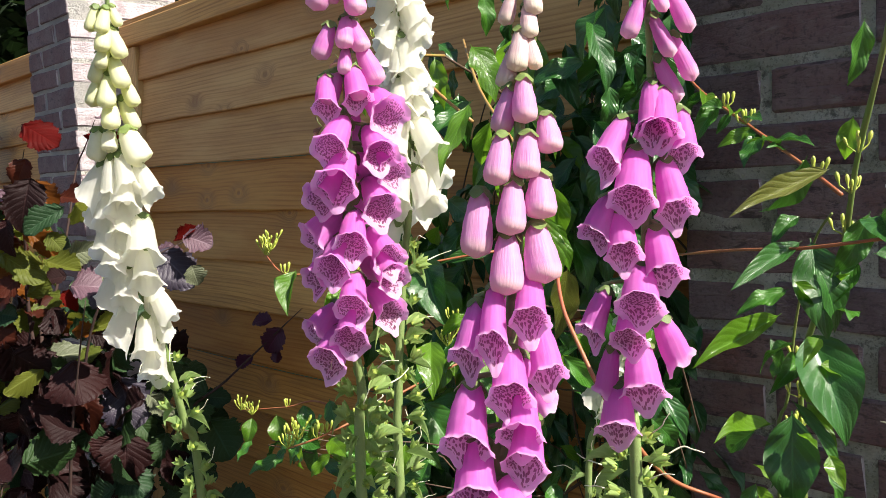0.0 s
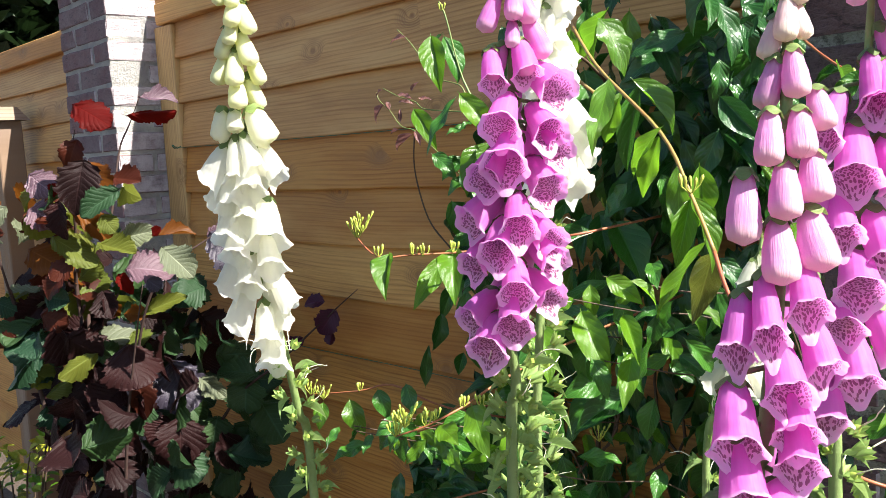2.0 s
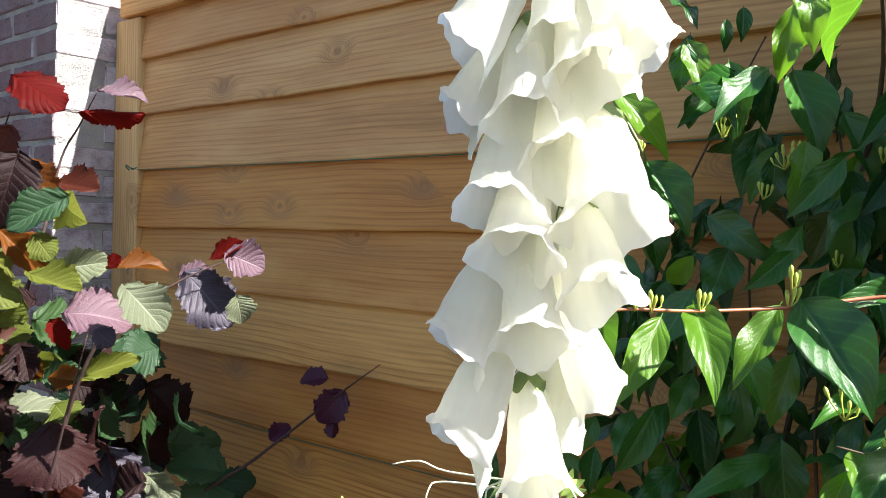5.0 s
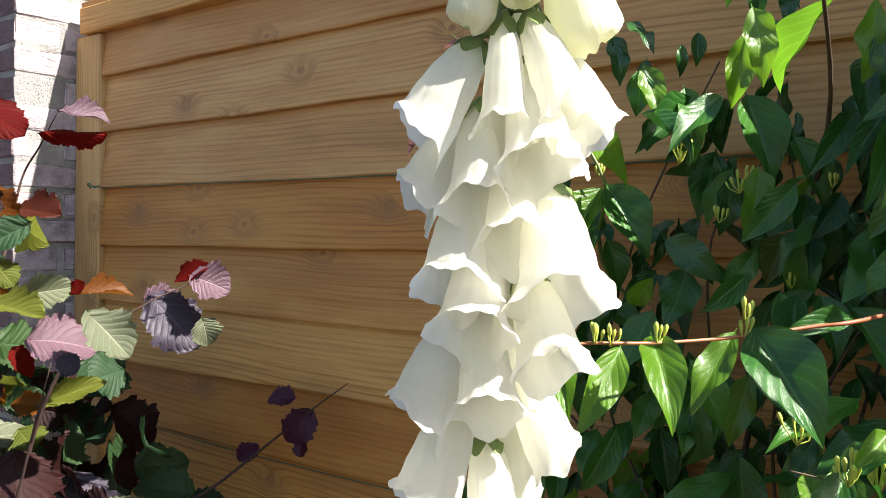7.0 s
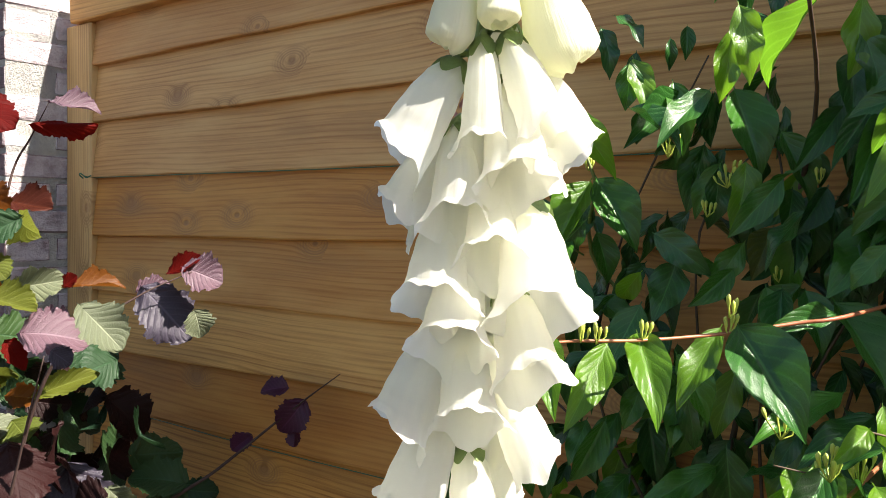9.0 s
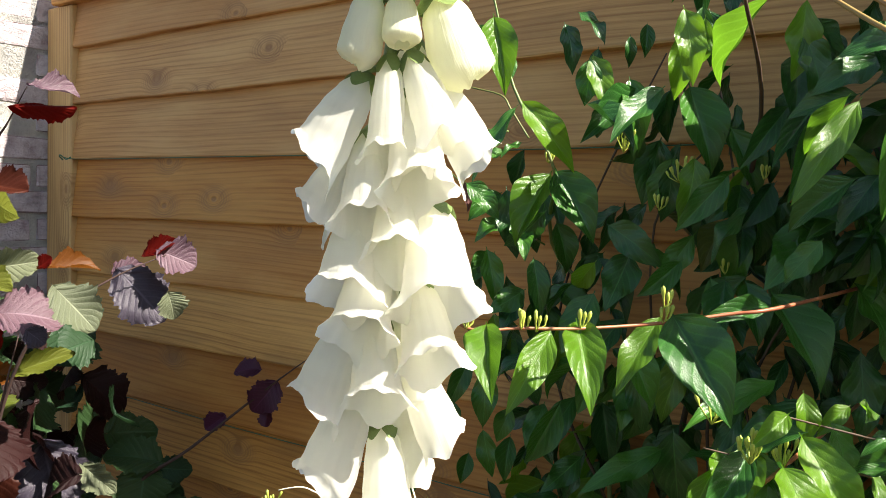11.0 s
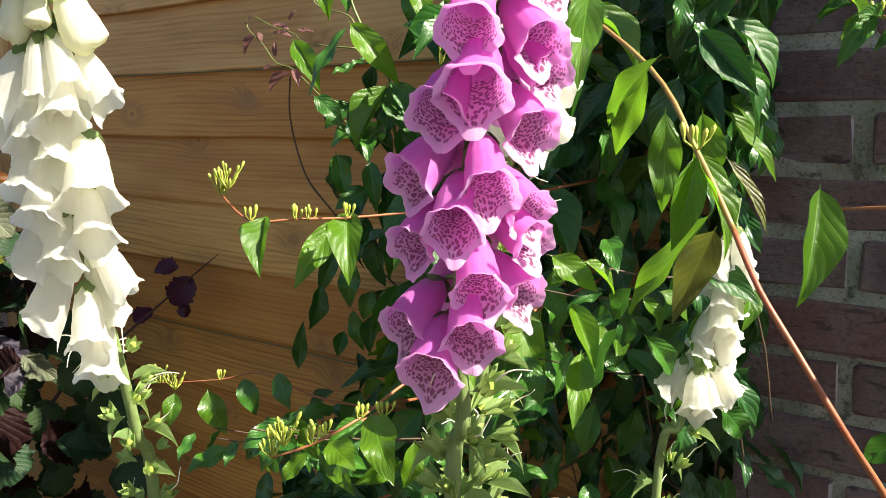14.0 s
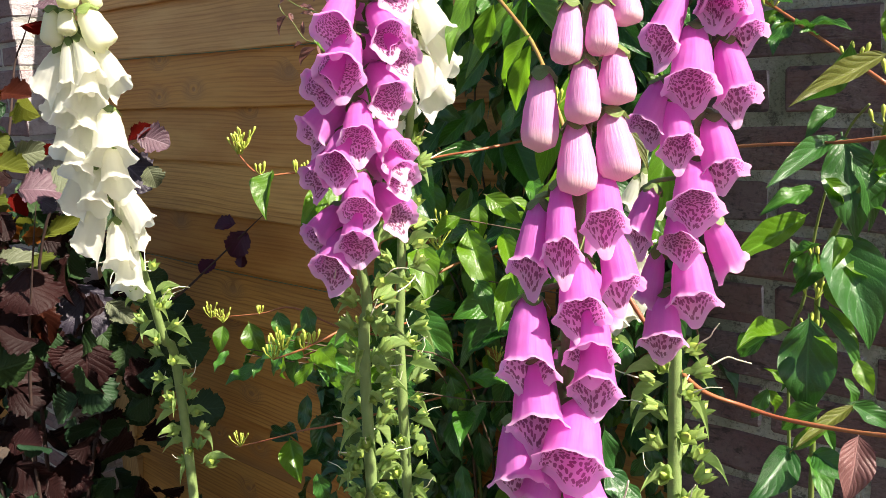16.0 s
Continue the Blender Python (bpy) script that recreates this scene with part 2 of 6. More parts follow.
def leaf_material(name, tone, pale, young, rough, share, vein_light=0.5, side_veins=9.0, gloss=0.5, relief=0.55, coat=0.0):
    """Leaf tissue with midrib and side veins laid out on its own length and width."""
    m, nt, p = material(name)
    uv = node(nt, "ShaderNodeTexCoord").outputs["UV"]
    s = node(nt, "ShaderNodeSeparateXYZ", {0: uv})
    r = node(nt, "ShaderNodeObjectInfo").outputs["Random"]
    side = maths(nt, "ABSOLUTE", maths(nt, "SUBTRACT", s.outputs[0], 0.5))
    n = noise_of(nt, coords(nt), 45.0, 4.0)
    fine = noise_of(nt, coords(nt), 260.0, 3.0)
    isle = node(nt, "ShaderNodeNewGeometry").outputs["Random Per Island"]
    r = maths(nt, "FRACT", maths(nt, "ADD", r, isle))
    base = mix(nt, ramp(nt, r, (0.15, (0, 0, 0)), (1.0, (1, 1, 1))), tone, young)
    base = mix(nt, maths(nt, "MULTIPLY", ramp(nt, n, (0.4, (0, 0, 0)), (0.8, (1, 1, 1))), 0.5), base, pale)
    vein = maths(nt, "MULTIPLY", maths(nt, "SUBTRACT", s.outputs[1], maths(nt, "MULTIPLY", side, 0.75)), side_veins * 6.283)
    vein = maths(nt, "ADD", vein, maths(nt, "MULTIPLY", n, 2.2))
    quilt = maths(nt, "MULTIPLY", maths(nt, "SINE", vein), maths(nt, "MULTIPLY", side, -0.9))
    vein = maths(nt, "POWER", maths(nt, "MULTIPLY_ADD", maths(nt, "SINE", vein), 0.5, 0.5), 9.0)
    rib = ramp(nt, side, (0.010, (1, 1, 1)), (0.028, (0, 0, 0)))
    mark = maths(nt, "MAXIMUM", rib, maths(nt, "MULTIPLY", vein, 0.42))
    base = mix(nt, maths(nt, "MULTIPLY", mark, vein_light), base, (min(1, pale[0] * 1.9), min(1, pale[1] * 1.9), min(1, pale[2] * 1.9)))
    nt.links.new(base, p.inputs["Base Color"])
    p.inputs["Roughness"].default_value = rough
    p.inputs["Specular IOR Level"].default_value = gloss
    p.inputs["Coat Weight"].default_value = coat
    p.inputs["Coat Roughness"].default_value = 0.16
    bump(nt, p, maths(nt, "ADD", maths(nt, "ADD", maths(nt, "MULTIPLY", mark, -0.8), quilt), maths(nt, "ADD", n, maths(nt, "MULTIPLY", fine, 0.25))), relief, 0.0012)
    glow_through(nt, p, mix(nt, 0.35, base, young), share)
    return m


MAT_FENCE = wood_material("treated_pine", (0.62, 0.332, 0.090), (0.36, 0.158, 0.034))
MAT_FENCE_DEEP = wood_material("deep_shaded_treated_pine", (0.55, 0.262, 0.052), (0.31, 0.122, 0.020))
MAT_FENCE_PALE = wood_material("bleached_treated_pine", (0.60, 0.348, 0.124), (0.36, 0.178, 0.056))
MAT_POST = wood_material("treated_pine_upright", (0.58, 0.37, 0.15), (0.38, 0.215, 0.08), vertical=True)
MAT_OLD = wood_material("weathered_wood", (0.26, 0.19, 0.14), (0.15, 0.10, 0.07), vertical=True)
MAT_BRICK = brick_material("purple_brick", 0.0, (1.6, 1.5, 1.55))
MAT_BRICK_LIMED_LIFTED = brick_material("limed_lifted_purple_brick", 0.12, (1.85, 1.50, 1.60))
MAT_MORTARS = [mortar_material("clean_lime_mortar", 0.12, (0.47, 0.455, 0.45)), mortar_material("stained_lime_mortar", 0.75, (0.36, 0.37, 0.28))]
MAT_SOIL = rough_material("soil", (0.09, 0.06, 0.04), (0.05, 0.035, 0.025), 6.0, bump_d=0.03)
MAT_STEM = rough_material("foxglove_stem_green", (0.21, 0.29, 0.10), (0.15, 0.22, 0.07), 60.0, 0.5, 0.0008)
MAT_CALYX = leaf_material("calyx_green", (0.25, 0.40, 0.12), (0.36, 0.46, 0.18), (0.34, 0.46, 0.12), 0.5, 0.45, 0.15, 4.0, 0.4, 0.15)
MAT_CUP = leaf_material("cup_green", (0.13, 0.19, 0.06), (0.20, 0.27, 0.10), (0.18, 0.25, 0.07), 0.5, 0.25, 0.15, 4.0, 0.4, 0.15)
MAT_BRACT = leaf_material("bract_green", (0.28, 0.43, 0.15), (0.38, 0.49, 0.22), (0.33, 0.46, 0.14), 0.45, 0.45, 0.3, 5.0, 0.5, 0.2)
MAT_POD = rough_material("seed_pod_green", (0.34, 0.42, 0.09), (0.27, 0.36, 0.06), 120.0, 0.45, 0.0004)
MAT_STYLE = rough_material("style_white", (0.75, 0.72, 0.55), (0.70, 0.72, 0.50), 30.0, 0.5, 0.0002)
MAT_PINK = petal_material("pink_petal", (0.74, 0.36, 0.72), (0.80, 0.22, 0.70), (0.94, 0.68, 0.89), (0.93, 0.31, 0.78), share=0.66)
MAT_PINK_IN = petal_material("pink_throat", (0.88, 0.60, 0.86), (0.86, 0.42, 0.83), (0.94, 0.70, 0.92), (0.98, 0.90, 0.96), spotted=True, share=0.74)
MAT_PINK_BUD = petal_material("pink_bud", (0.64, 0.28, 0.54), (0.72, 0.19, 0.60), (0.92, 0.72, 0.76), (0.88, 0.25, 0.66), share=0.42, rim_from=0.68)
MAT_PALE_BUD = petal_material("pale_pink_bud", (0.58, 0.33, 0.50), (0.74, 0.31, 0.63), (0.88, 0.71, 0.58), (0.82, 0.24, 0.64), share=0.42, rim_from=0.70)
MAT_CREAM_BUD = petal_material("cream_pink_bud", (0.55, 0.56, 0.38), (0.78, 0.53, 0.57), (0.86, 0.82, 0.60), (0.82, 0.46, 0.50), share=0.35, rim_from=0.6)
MAT_WHITE = petal_material("white_petal", (0.82, 0.83, 0.60), (0.86, 0.86, 0.79), (0.88, 0.88, 0.83), (0.94, 0.93, 0.82), share=0.68)
MAT_WHITE_BUD = petal_material("white_bud", (0.52, 0.62, 0.26), (0.82, 0.83, 0.50), (0.86, 0.86, 0.60), (0.86, 0.88, 0.40), share=0.38)
MAT_FULL_BUD = petal_material("full_white_bud", (0.74, 0.79, 0.46), (0.88, 0.88, 0.70), (0.90, 0.89, 0.66), (0.92, 0.92, 0.66), share=0.45)
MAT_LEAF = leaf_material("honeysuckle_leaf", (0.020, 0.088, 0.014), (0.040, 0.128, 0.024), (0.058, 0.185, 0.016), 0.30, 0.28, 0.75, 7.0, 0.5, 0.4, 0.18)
# older leaves, base colour darkened further to carry the shade inside the mass
MAT_LEAF_DEEP = leaf_material("old_shaded_honeysuckle_leaf", (0.0143, 0.0650, 0.0143), (0.0273, 0.0962, 0.0234), (0.0286, 0.1092, 0.0143), 0.30, 0.18, 0.6, 7.0, 0.5, 0.4, 0.18)
MAT_LEAF_YOUNG = leaf_material("young_honeysuckle_leaf", (0.090, 0.230, 0.014), (0.130, 0.290, 0.028), (0.165, 0.350, 0.016), 0.28, 0.60, 0.5, 7.0, 0.8, 0.4, 0.4)
MAT_LEAF_OLIVE = leaf_material("olive_honeysuckle_leaf", (0.085, 0.115, 0.018), (0.13, 0.155, 0.03), (0.13, 0.14, 0.022), 0.30, 0.35, 0.5, 7.0, 0.7)
MAT_LEAF_BRONZE = leaf_material("bronze_leaf", (0.20, 0.085, 0.085), (0.28, 0.15, 0.14), (0.27, 0.12, 0.10), 0.3, 0.35)
MAT_GOLD_LEAF = leaf_material("golden_leaf", (0.42, 0.36, 0.02), (0.50, 0.46, 0.06), (0.26, 0.34, 0.03), 0.35, 0.35, 0.3)
MAT_BARK = rough_material("twig_bark", (0.10, 0.06, 0.035), (0.05, 0.032, 0.02), 50.0, 0.7, 0.0008)
MAT_HAZEL_BARK = rough_material("hazel_bark", (0.060, 0.030, 0.024), (0.035, 0.020, 0.016), 50.0, 0.8, 0.0008)
MAT_VINE = rough_material("red_brown_vine", (0.32, 0.085, 0.040), (0.30, 0.13, 0.05), 18.0, 0.45, 0.0005)
MAT_VINE_TAN = rough_material("ochre_vine", (0.34, 0.17, 0.055), (0.26, 0.21, 0.06), 18.0, 0.4, 0.0005)
MAT_VINE_GREEN = rough_material("green_vine", (0.11, 0.19, 0.04), (0.16, 0.17, 0.05), 18.0, 0.45, 0.0005)
MAT_BUD_GREEN = rough_material("flower_bud_green", (0.44, 0.48, 0.08), (0.32, 0.42, 0.06), 90.0, 0.45, 0.0004)
HAZEL_MATS = [
    leaf_material("hazel_leaf_red", (0.11, 0.004, 0.003), (0.13, 0.008, 0.005), (0.17, 0.006, 0.003), 0.55, 0.55, 0.3, 8.0, 0.15, 0.8),
    leaf_material("hazel_leaf_maroon", (0.013, 0.0045, 0.0048), (0.022, 0.009, 0.009), (0.027, 0.006, 0.006), 0.50, 0.25, 0.35, 8.0, 0.22, 0.9),
    leaf_material("hazel_leaf_green", (0.015, 0.046, 0.022), (0.030, 0.070, 0.034), (0.036, 0.072, 0.018), 0.45, 0.28, 0.4, 8.0, 0.3, 0.8),
    leaf_material("hazel_leaf_mauve", (0.105, 0.056, 0.076), (0.165, 0.115, 0.140), (0.125, 0.062, 0.084), 0.36, 0.22, 0.6, 8.0, 0.45, 0.9),
    leaf_material("hazel_leaf_orange", (0.15, 0.045, 0.006), (0.20, 0.075, 0.014), (0.19, 0.062, 0.006), 0.45, 0.55, 0.4, 8.0, 0.3, 0.32),
    leaf_material("hazel_leaf_olive", (0.11, 0.14, 0.020), (0.15, 0.18, 0.04), (0.18, 0.19, 0.022), 0.45, 0.5, 0.45, 8.0, 0.3, 0.8),
    leaf_material("hazel_leaf_plum", (0.032, 0.026, 0.042), (0.075, 0.066, 0.090), (0.045, 0.034, 0.052), 0.40, 0.2, 0.45, 8.0, 0.4, 0.9),
    leaf_material("hazel_leaf_red_brown", (0.050, 0.010, 0.005), (0.075, 0.022, 0.012), (0.085, 0.016, 0.006), 0.5, 0.45, 0.35, 8.0, 0.3, 0.32),
    leaf_material("hazel_leaf_silver", (0.11, 0.13, 0.075), (0.19, 0.205, 0.14), (0.14, 0.16, 0.085), 0.45, 0.30, 0.6, 8.0, 0.4, 0.9),
    leaf_material("hazel_leaf_purple", (0.050, 0.010, 0.030), (0.075, 0.020, 0.050), (0.07, 0.012, 0.040), 0.45, 0.35, 0.4, 8.0, 0.4, 0.32),
]
MAT_WIRE = rough_material("green_wire_coating", (0.02, 0.12, 0.07), (0.015, 0.09, 0.05), 60.0, 0.4, 0.0002)
MAT_DARK_LEAF = leaf_material("far_tree_leaf", (0.010, 0.024, 0.008), (0.02, 0.04, 0.015), (0.02, 0.045, 0.01), 0.6, 0.2)

# ---- mesh helpers ----
def sheet(name, fn, nu, nv, mat, wrap=False):
    """A smooth mesh from fn(u, v) over a grid, with u and v kept as its UV."""
    cols = nu if wrap else nu + 1
    verts = [fn(i / nu, j / nv) for j in range(nv + 1) for i in range(cols)]
    faces, uvs = [], []
    for j in range(nv):
        for i in range(nu):
            a, b = j * cols + i, j * cols + (i + 1) % cols
            faces.append((a, b, b + cols, a + cols))
            uvs += [(i / nu, j / nv), ((i + 1) / nu, j / nv), ((i + 1) / nu, (j + 1) / nv), (i / nu, (j + 1) / nv)]
    return mesh_from(name, verts, faces, uvs, mat)


def mesh_from(name, verts, faces, uvs, mat, smooth=True):
    me = bpy.data.meshes.new(name)
    me.from_pydata([tuple(v) for v in verts], [], faces)
    if uvs:
        layer = me.uv_layers.new(name="UVMap")
        layer.data.foreach_set("uv", np.array(uvs, dtype=np.float32).ravel())
    me.polygons.foreach_set("use_smooth", [smooth] * len(me.polygons))
    if mat:
        me.materials.append(mat)
    return me


def joined(name, meshes, mat):
    """Several (mesh, matrix) pairs as one mesh."""
    verts, faces, uvs = [], [], []
    for me, m in meshes:
        k = len(verts)
        verts += [m @ v.co for v in me.vertices]
        faces += [tuple(i + k for i in f.vertices) for f in me.polygons]
        uvs += [tuple(d.uv) for d in me.uv_layers[0].data] if me.uv_layers else [(0, 0)] * sum(len(f.vertices) for f in me.polygons)
    return mesh_from(name, verts, faces, uvs, mat)


def smooth_line(points, n):
    """n + 1 points on a smooth curve through the given ones."""
    pts = [Vector(p) for p in points]
    out = []
    for k in range(n + 1):
        s = k / n * (len(pts) - 1)
        i = min(int(s), len(pts) - 2)
        f = s - i
        p0, p1, p2, p3 = pts[max(i - 1, 0)], pts[i], pts[i + 1], pts[min(i + 2, len(pts) - 1)]
        out.append(0.5 * (2 * p1 + (p2 - p0) * f + (2 * p0 - 5 * p1 + 4 * p2 - p3) * f * f + (3 * p1 - p0 - 3 * p2 + p3) * f ** 3))
    return out


def tube(name, points, r0, r1, mat, seg=8, n=None, bulge=0.0):
    line = smooth_line(points, n or max(6, 5 * (len(points) - 1)))
    side = Vector((0.3, 0.9, 0.1))
    verts, faces, uvs = [], [], []
    m = len(line) - 1
    for k, p in enumerate(line):
        t = (line[min(k + 1, m)] - line[max(k - 1, 0)]).normalized()
        side = (side - t * side.dot(t)).normalized()
        b = t.cross(side)
        r = r0 + (r1 - r0) * k / m
        if bulge:
            r *= 1 + bulge * noise.noise(p * 40)
        for i in range(seg):
            a = 2 * math.pi * i / seg
            verts.append(p + r * (math.cos(a) * side + math.sin(a) * b))
    for k in range(m):
        for i in range(seg):
            j = (i + 1) % seg
            faces.append((k * seg + i, k * seg + j, (k + 1) * seg + j, (k + 1) * seg + i))
            uvs += [(i / seg, k / m), ((i + 1) / seg, k / m), ((i + 1) / seg, (k + 1) / m), (i / seg, (k + 1) / m)]
    faces.append(tuple(reversed(range(seg))))
    faces.append(tuple(m * seg + i for i in range(seg)))
    uvs += [(0, 0)] * (2 * seg)
    return mesh_from(name, verts, faces, uvs, mat)


def box(name, size, mat, wobble=0.0, bevel=0.0, rng=None, cuts=0):
    bm = bmesh.new()
    bmesh.ops.create_cube(bm, size=1.0)
    for v in bm.verts:
        v.co = Vector((v.co.x * size[0], v.co.y * size[1], v.co.z * size[2]))
    if cuts:
        long_edges = [e for e in bm.edges if abs((e.verts[0].co - e.verts[1].co).x) > size[0] * 0.9]
        bmesh.ops.subdivide_edges(bm, edges=long_edges, cuts=cuts)
    if bevel:
        bmesh.ops.bevel(bm, geom=[e for e in bm.edges if e.calc_face_angle(0) > 0.5], offset=bevel, segments=1, affect="EDGES")
    if wobble:
        for v in bm.verts:
            v.co += Vector([rng.uniform(-wobble, wobble) for _ in range(3)])
    me = bpy.data.meshes.new(name)
    bm.to_mesh(me)
    bm.free()
    me.materials.append(mat)
    return me


def thing(name, at, label, category, group="", kind=""):
    ob = new(name)
    ob.empty_display_size = 0.05
    ob.location = at
    return tagged(ob, label, category, group, kind)


def part(name, data, parent, m=None, label=""):
    """A mesh under a thing or part; m is its pose in its parent's space."""
    ob = new(name, data)
    ob.parent = parent
    if m is not None:
        ob.matrix_basis = m
    return tagged(ob, label) if label else ob


def frame_of(at, d, hint, scale=(1, 1, 1)):
    """A pose with +Y along d and +Z as near to hint as can be."""
    y = Vector(d).normalized()
    z = Vector(hint)
    z = (z - y * z.dot(y)).normalized()
    x = y.cross(z)
    rot = Matrix((x, y, z)).transposed().to_4x4()
    return Matrix.Translation(at) @ rot @ Matrix.Diagonal((*scale, 1))


def way(az, droop):
    a, d = radians(az), radians(droop)
    return Vector((math.cos(a) * math.cos(d), math.sin(a) * math.cos(d), -math.sin(d)))


def profile(v, stops):
    for (a, ra), (b, rb) in zip(stops, stops[1:]):
        if v <= b:
            f = (v - a) / (b - a)
            f = f * f * (3 - 2 * f)
            return ra + (rb - ra) * f
    return stops[-1][1]


# ---- the setting: ground, piers, fence ----
def ground():
    n, size = 60, 120.0
    def fn(u, v):
        x, y = ((2 * u - 1) ** 3) * size / 2 * 20, ((2 * v - 1) ** 3) * size / 2 * 20
        near = math.exp(-(x * x + y * y) / 60)
        return (x, y, 0.03 * near * noise.noise(Vector((x * 2.3, y * 2.3, 0.4))) - 0.01)
    ob = new("ground", sheet("ground", fn, n, n, MAT_SOIL))
    return tagged(ob, "dark crumbly garden soil below the flowers", "soil", kind="structure")


ground()
COURSE = 0.0615


def brick_meshes(mat):
    rng = random.Random(5)
    longs = [box("brick", (0.209, 0.101, 0.0505), mat, 0.0016, 0.0035, rng, 2) for _ in range(6)]
    return longs


BRICKS = [brick_meshes(MAT_BRICK_LIMED_LIFTED), brick_meshes(MAT_BRICK)]


def brick_pier(name, x0, y0, joint_z, top, label, flip):
    """A pier one and a half bricks square; x0, y0 is its front left corner."""
    pier = thing(name, (x0, y0, 0), label, "brick pier", kind="structure")
    rng = random.Random(int(abs(x0) * 100))
    w = 0.325
    core = box("mortar_core", (w - 0.007, w - 0.007, top), MAT_MORTARS[flip])
    part("mortar_core", core, pier, pose(w / 2, w / 2, top / 2))
    k0 = int(joint_z / COURSE)
    first = joint_z - k0 * COURSE
    k = 0
    while first + (k + 1) * COURSE <= top + 0.01:
        zc = first + (k + 0.5) * COURSE
        spots = [(0.1575 + 0.0575 + 0.0035, 0.0505, 0), (0.0505, 0.1055, 90), (w - 0.0505, 0.2185, 90), (0.1055, w - 0.0505, 0)]
        for x, y, turn in spots:
            if (k + flip) % 2:
                x = w - x
            part("brick", rng.choice(BRICKS[flip]), pier, pose(x + rng.uniform(-.0015, .0015), y + rng.uniform(-.0015, .0015), zc + rng.uniform(-.001, .001), rng.uniform(-.6, .6), rng.choice((0, 180)) + rng.uniform(-.5, .5), turn + rng.choice((0, 180)) + rng.uniform(-.6, .6)))
        k += 1
    return pier


FENCE_Y = 1.108
PITCH = 0.1235
LAP_TOP = 1.8191


def fence_panel(name, x0, x1, lap_top, pitch, label, seed, first=0.05):
    """A lap panel: boards that overlap downwards, end battens and a top rail."""
    fence = thing(name, ((x0 + x1) / 2, FENCE_Y, 0), label, "fence panel", kind="structure")
    rng = random.Random(seed)
    length = x1 - x0
    n = 14
    for k in range(n):
        low = lap_top - (k + 1) * pitch
        if low < 0.02:
            break
        tall = pitch + 0.022
        nu = 40
        dips = [rng.uniform(0, 6.28) for _ in range(4)]
        verts, faces = [], []
        for i in range(nu + 1):
            x = (i / nu - 0.5) * length
            edge = 0.0016 * math.sin(x * 3.1 + dips[0]) + 0.0009 * math.sin(x * 11 + dips[1]) + 0.0006 * math.sin(x * 37 + dips[2])
            bow = 0.0015 * math.sin(x * 2.2 + dips[3])
            # front bottom, front top, back top, back bottom
            verts += [(x, bow, edge + 0.0012), (x, bow - 0.0012, edge + 0.004), (x, bow + 0.0160, tall), (x, bow + 0.0230, tall), (x, bow + 0.0150, edge)]
        for i in range(nu):
            a = i * 5
            for j in range(5):
                b = (j + 1) % 5
                faces.append((a + j, a + b, a + 5 + b, a + 5 + j))
        faces += [(4, 3, 2, 1, 0), tuple(nu * 5 + j for j in range(5))]
        # fourth board is deeper in tone; on the lowest this colour also paints shade
        me = mesh_from("board", verts, faces, None, MAT_FENCE_PALE if k < 3 else (MAT_FENCE_DEEP if k == 3 or k > 5 else MAT_FENCE), smooth=False)
        ob = part("board", me, fence, pose(0, 0, low))
    t = 0.05
    for x, t in ((x0 + first / 2 - 0.033, first), (x1 - t / 2, t)):
        part("end_batten", box("end_batten", (t, 0.028, lap_top - 0.03), MAT_POST, 0.0008, 0.003, rng), fence, pose(x - (x0 + x1) / 2, 0.008, (lap_top - 0.03) / 2))
        part("back_batten", box("back_batten", (t, 0.02, lap_top - 0.03), MAT_POST, 0.0008, 0.003, rng), fence, pose(x - (x0 + x1) / 2, 0.048, (lap_top - 0.03) / 2))
    part("top_rail", box("top_rail", (length, 0.03, 0.058), MAT_FENCE, 0.0008, 0.003, rng, 3), fence, pose(0, -0.003, lap_top + 0.001))
    part("cap", box("cap", (length + 0.004, 0.05, 0.016), MAT_FENCE, 0.0006, 0.003, rng, 3), fence, pose(0, 0.012, lap_top + 0.036))
    return fence


# ---- foxgloves ----
BELL = [(0, 0.09), (0.05, 0.15), (0.2, 0.205), (0.45, 0.255), (0.7, 0.285), (0.88, 0.305), (0.95, 0.33), (1.0, 0.385)]
SLIM_BELL = [(0, 0.10), (0.06, 0.17), (0.22, 0.245), (0.45, 0.295), (0.7, 0.335), (0.86, 0.365), (0.94, 0.395), (1.0, 0.44)]
FULL_BUD = [(0, 0.10), (0.07, 0.16), (0.3, 0.235), (0.6, 0.285), (0.82, 0.30), (0.92, 0.275), (0.97, 0.22), (1.0, 0.12)]
BUD = [(0, 0.09), (0.06, 0.14), (0.25, 0.20), (0.55, 0.262), (0.78, 0.285), (0.90, 0.255), (0.965, 0.165), (1.0, 0.03)]


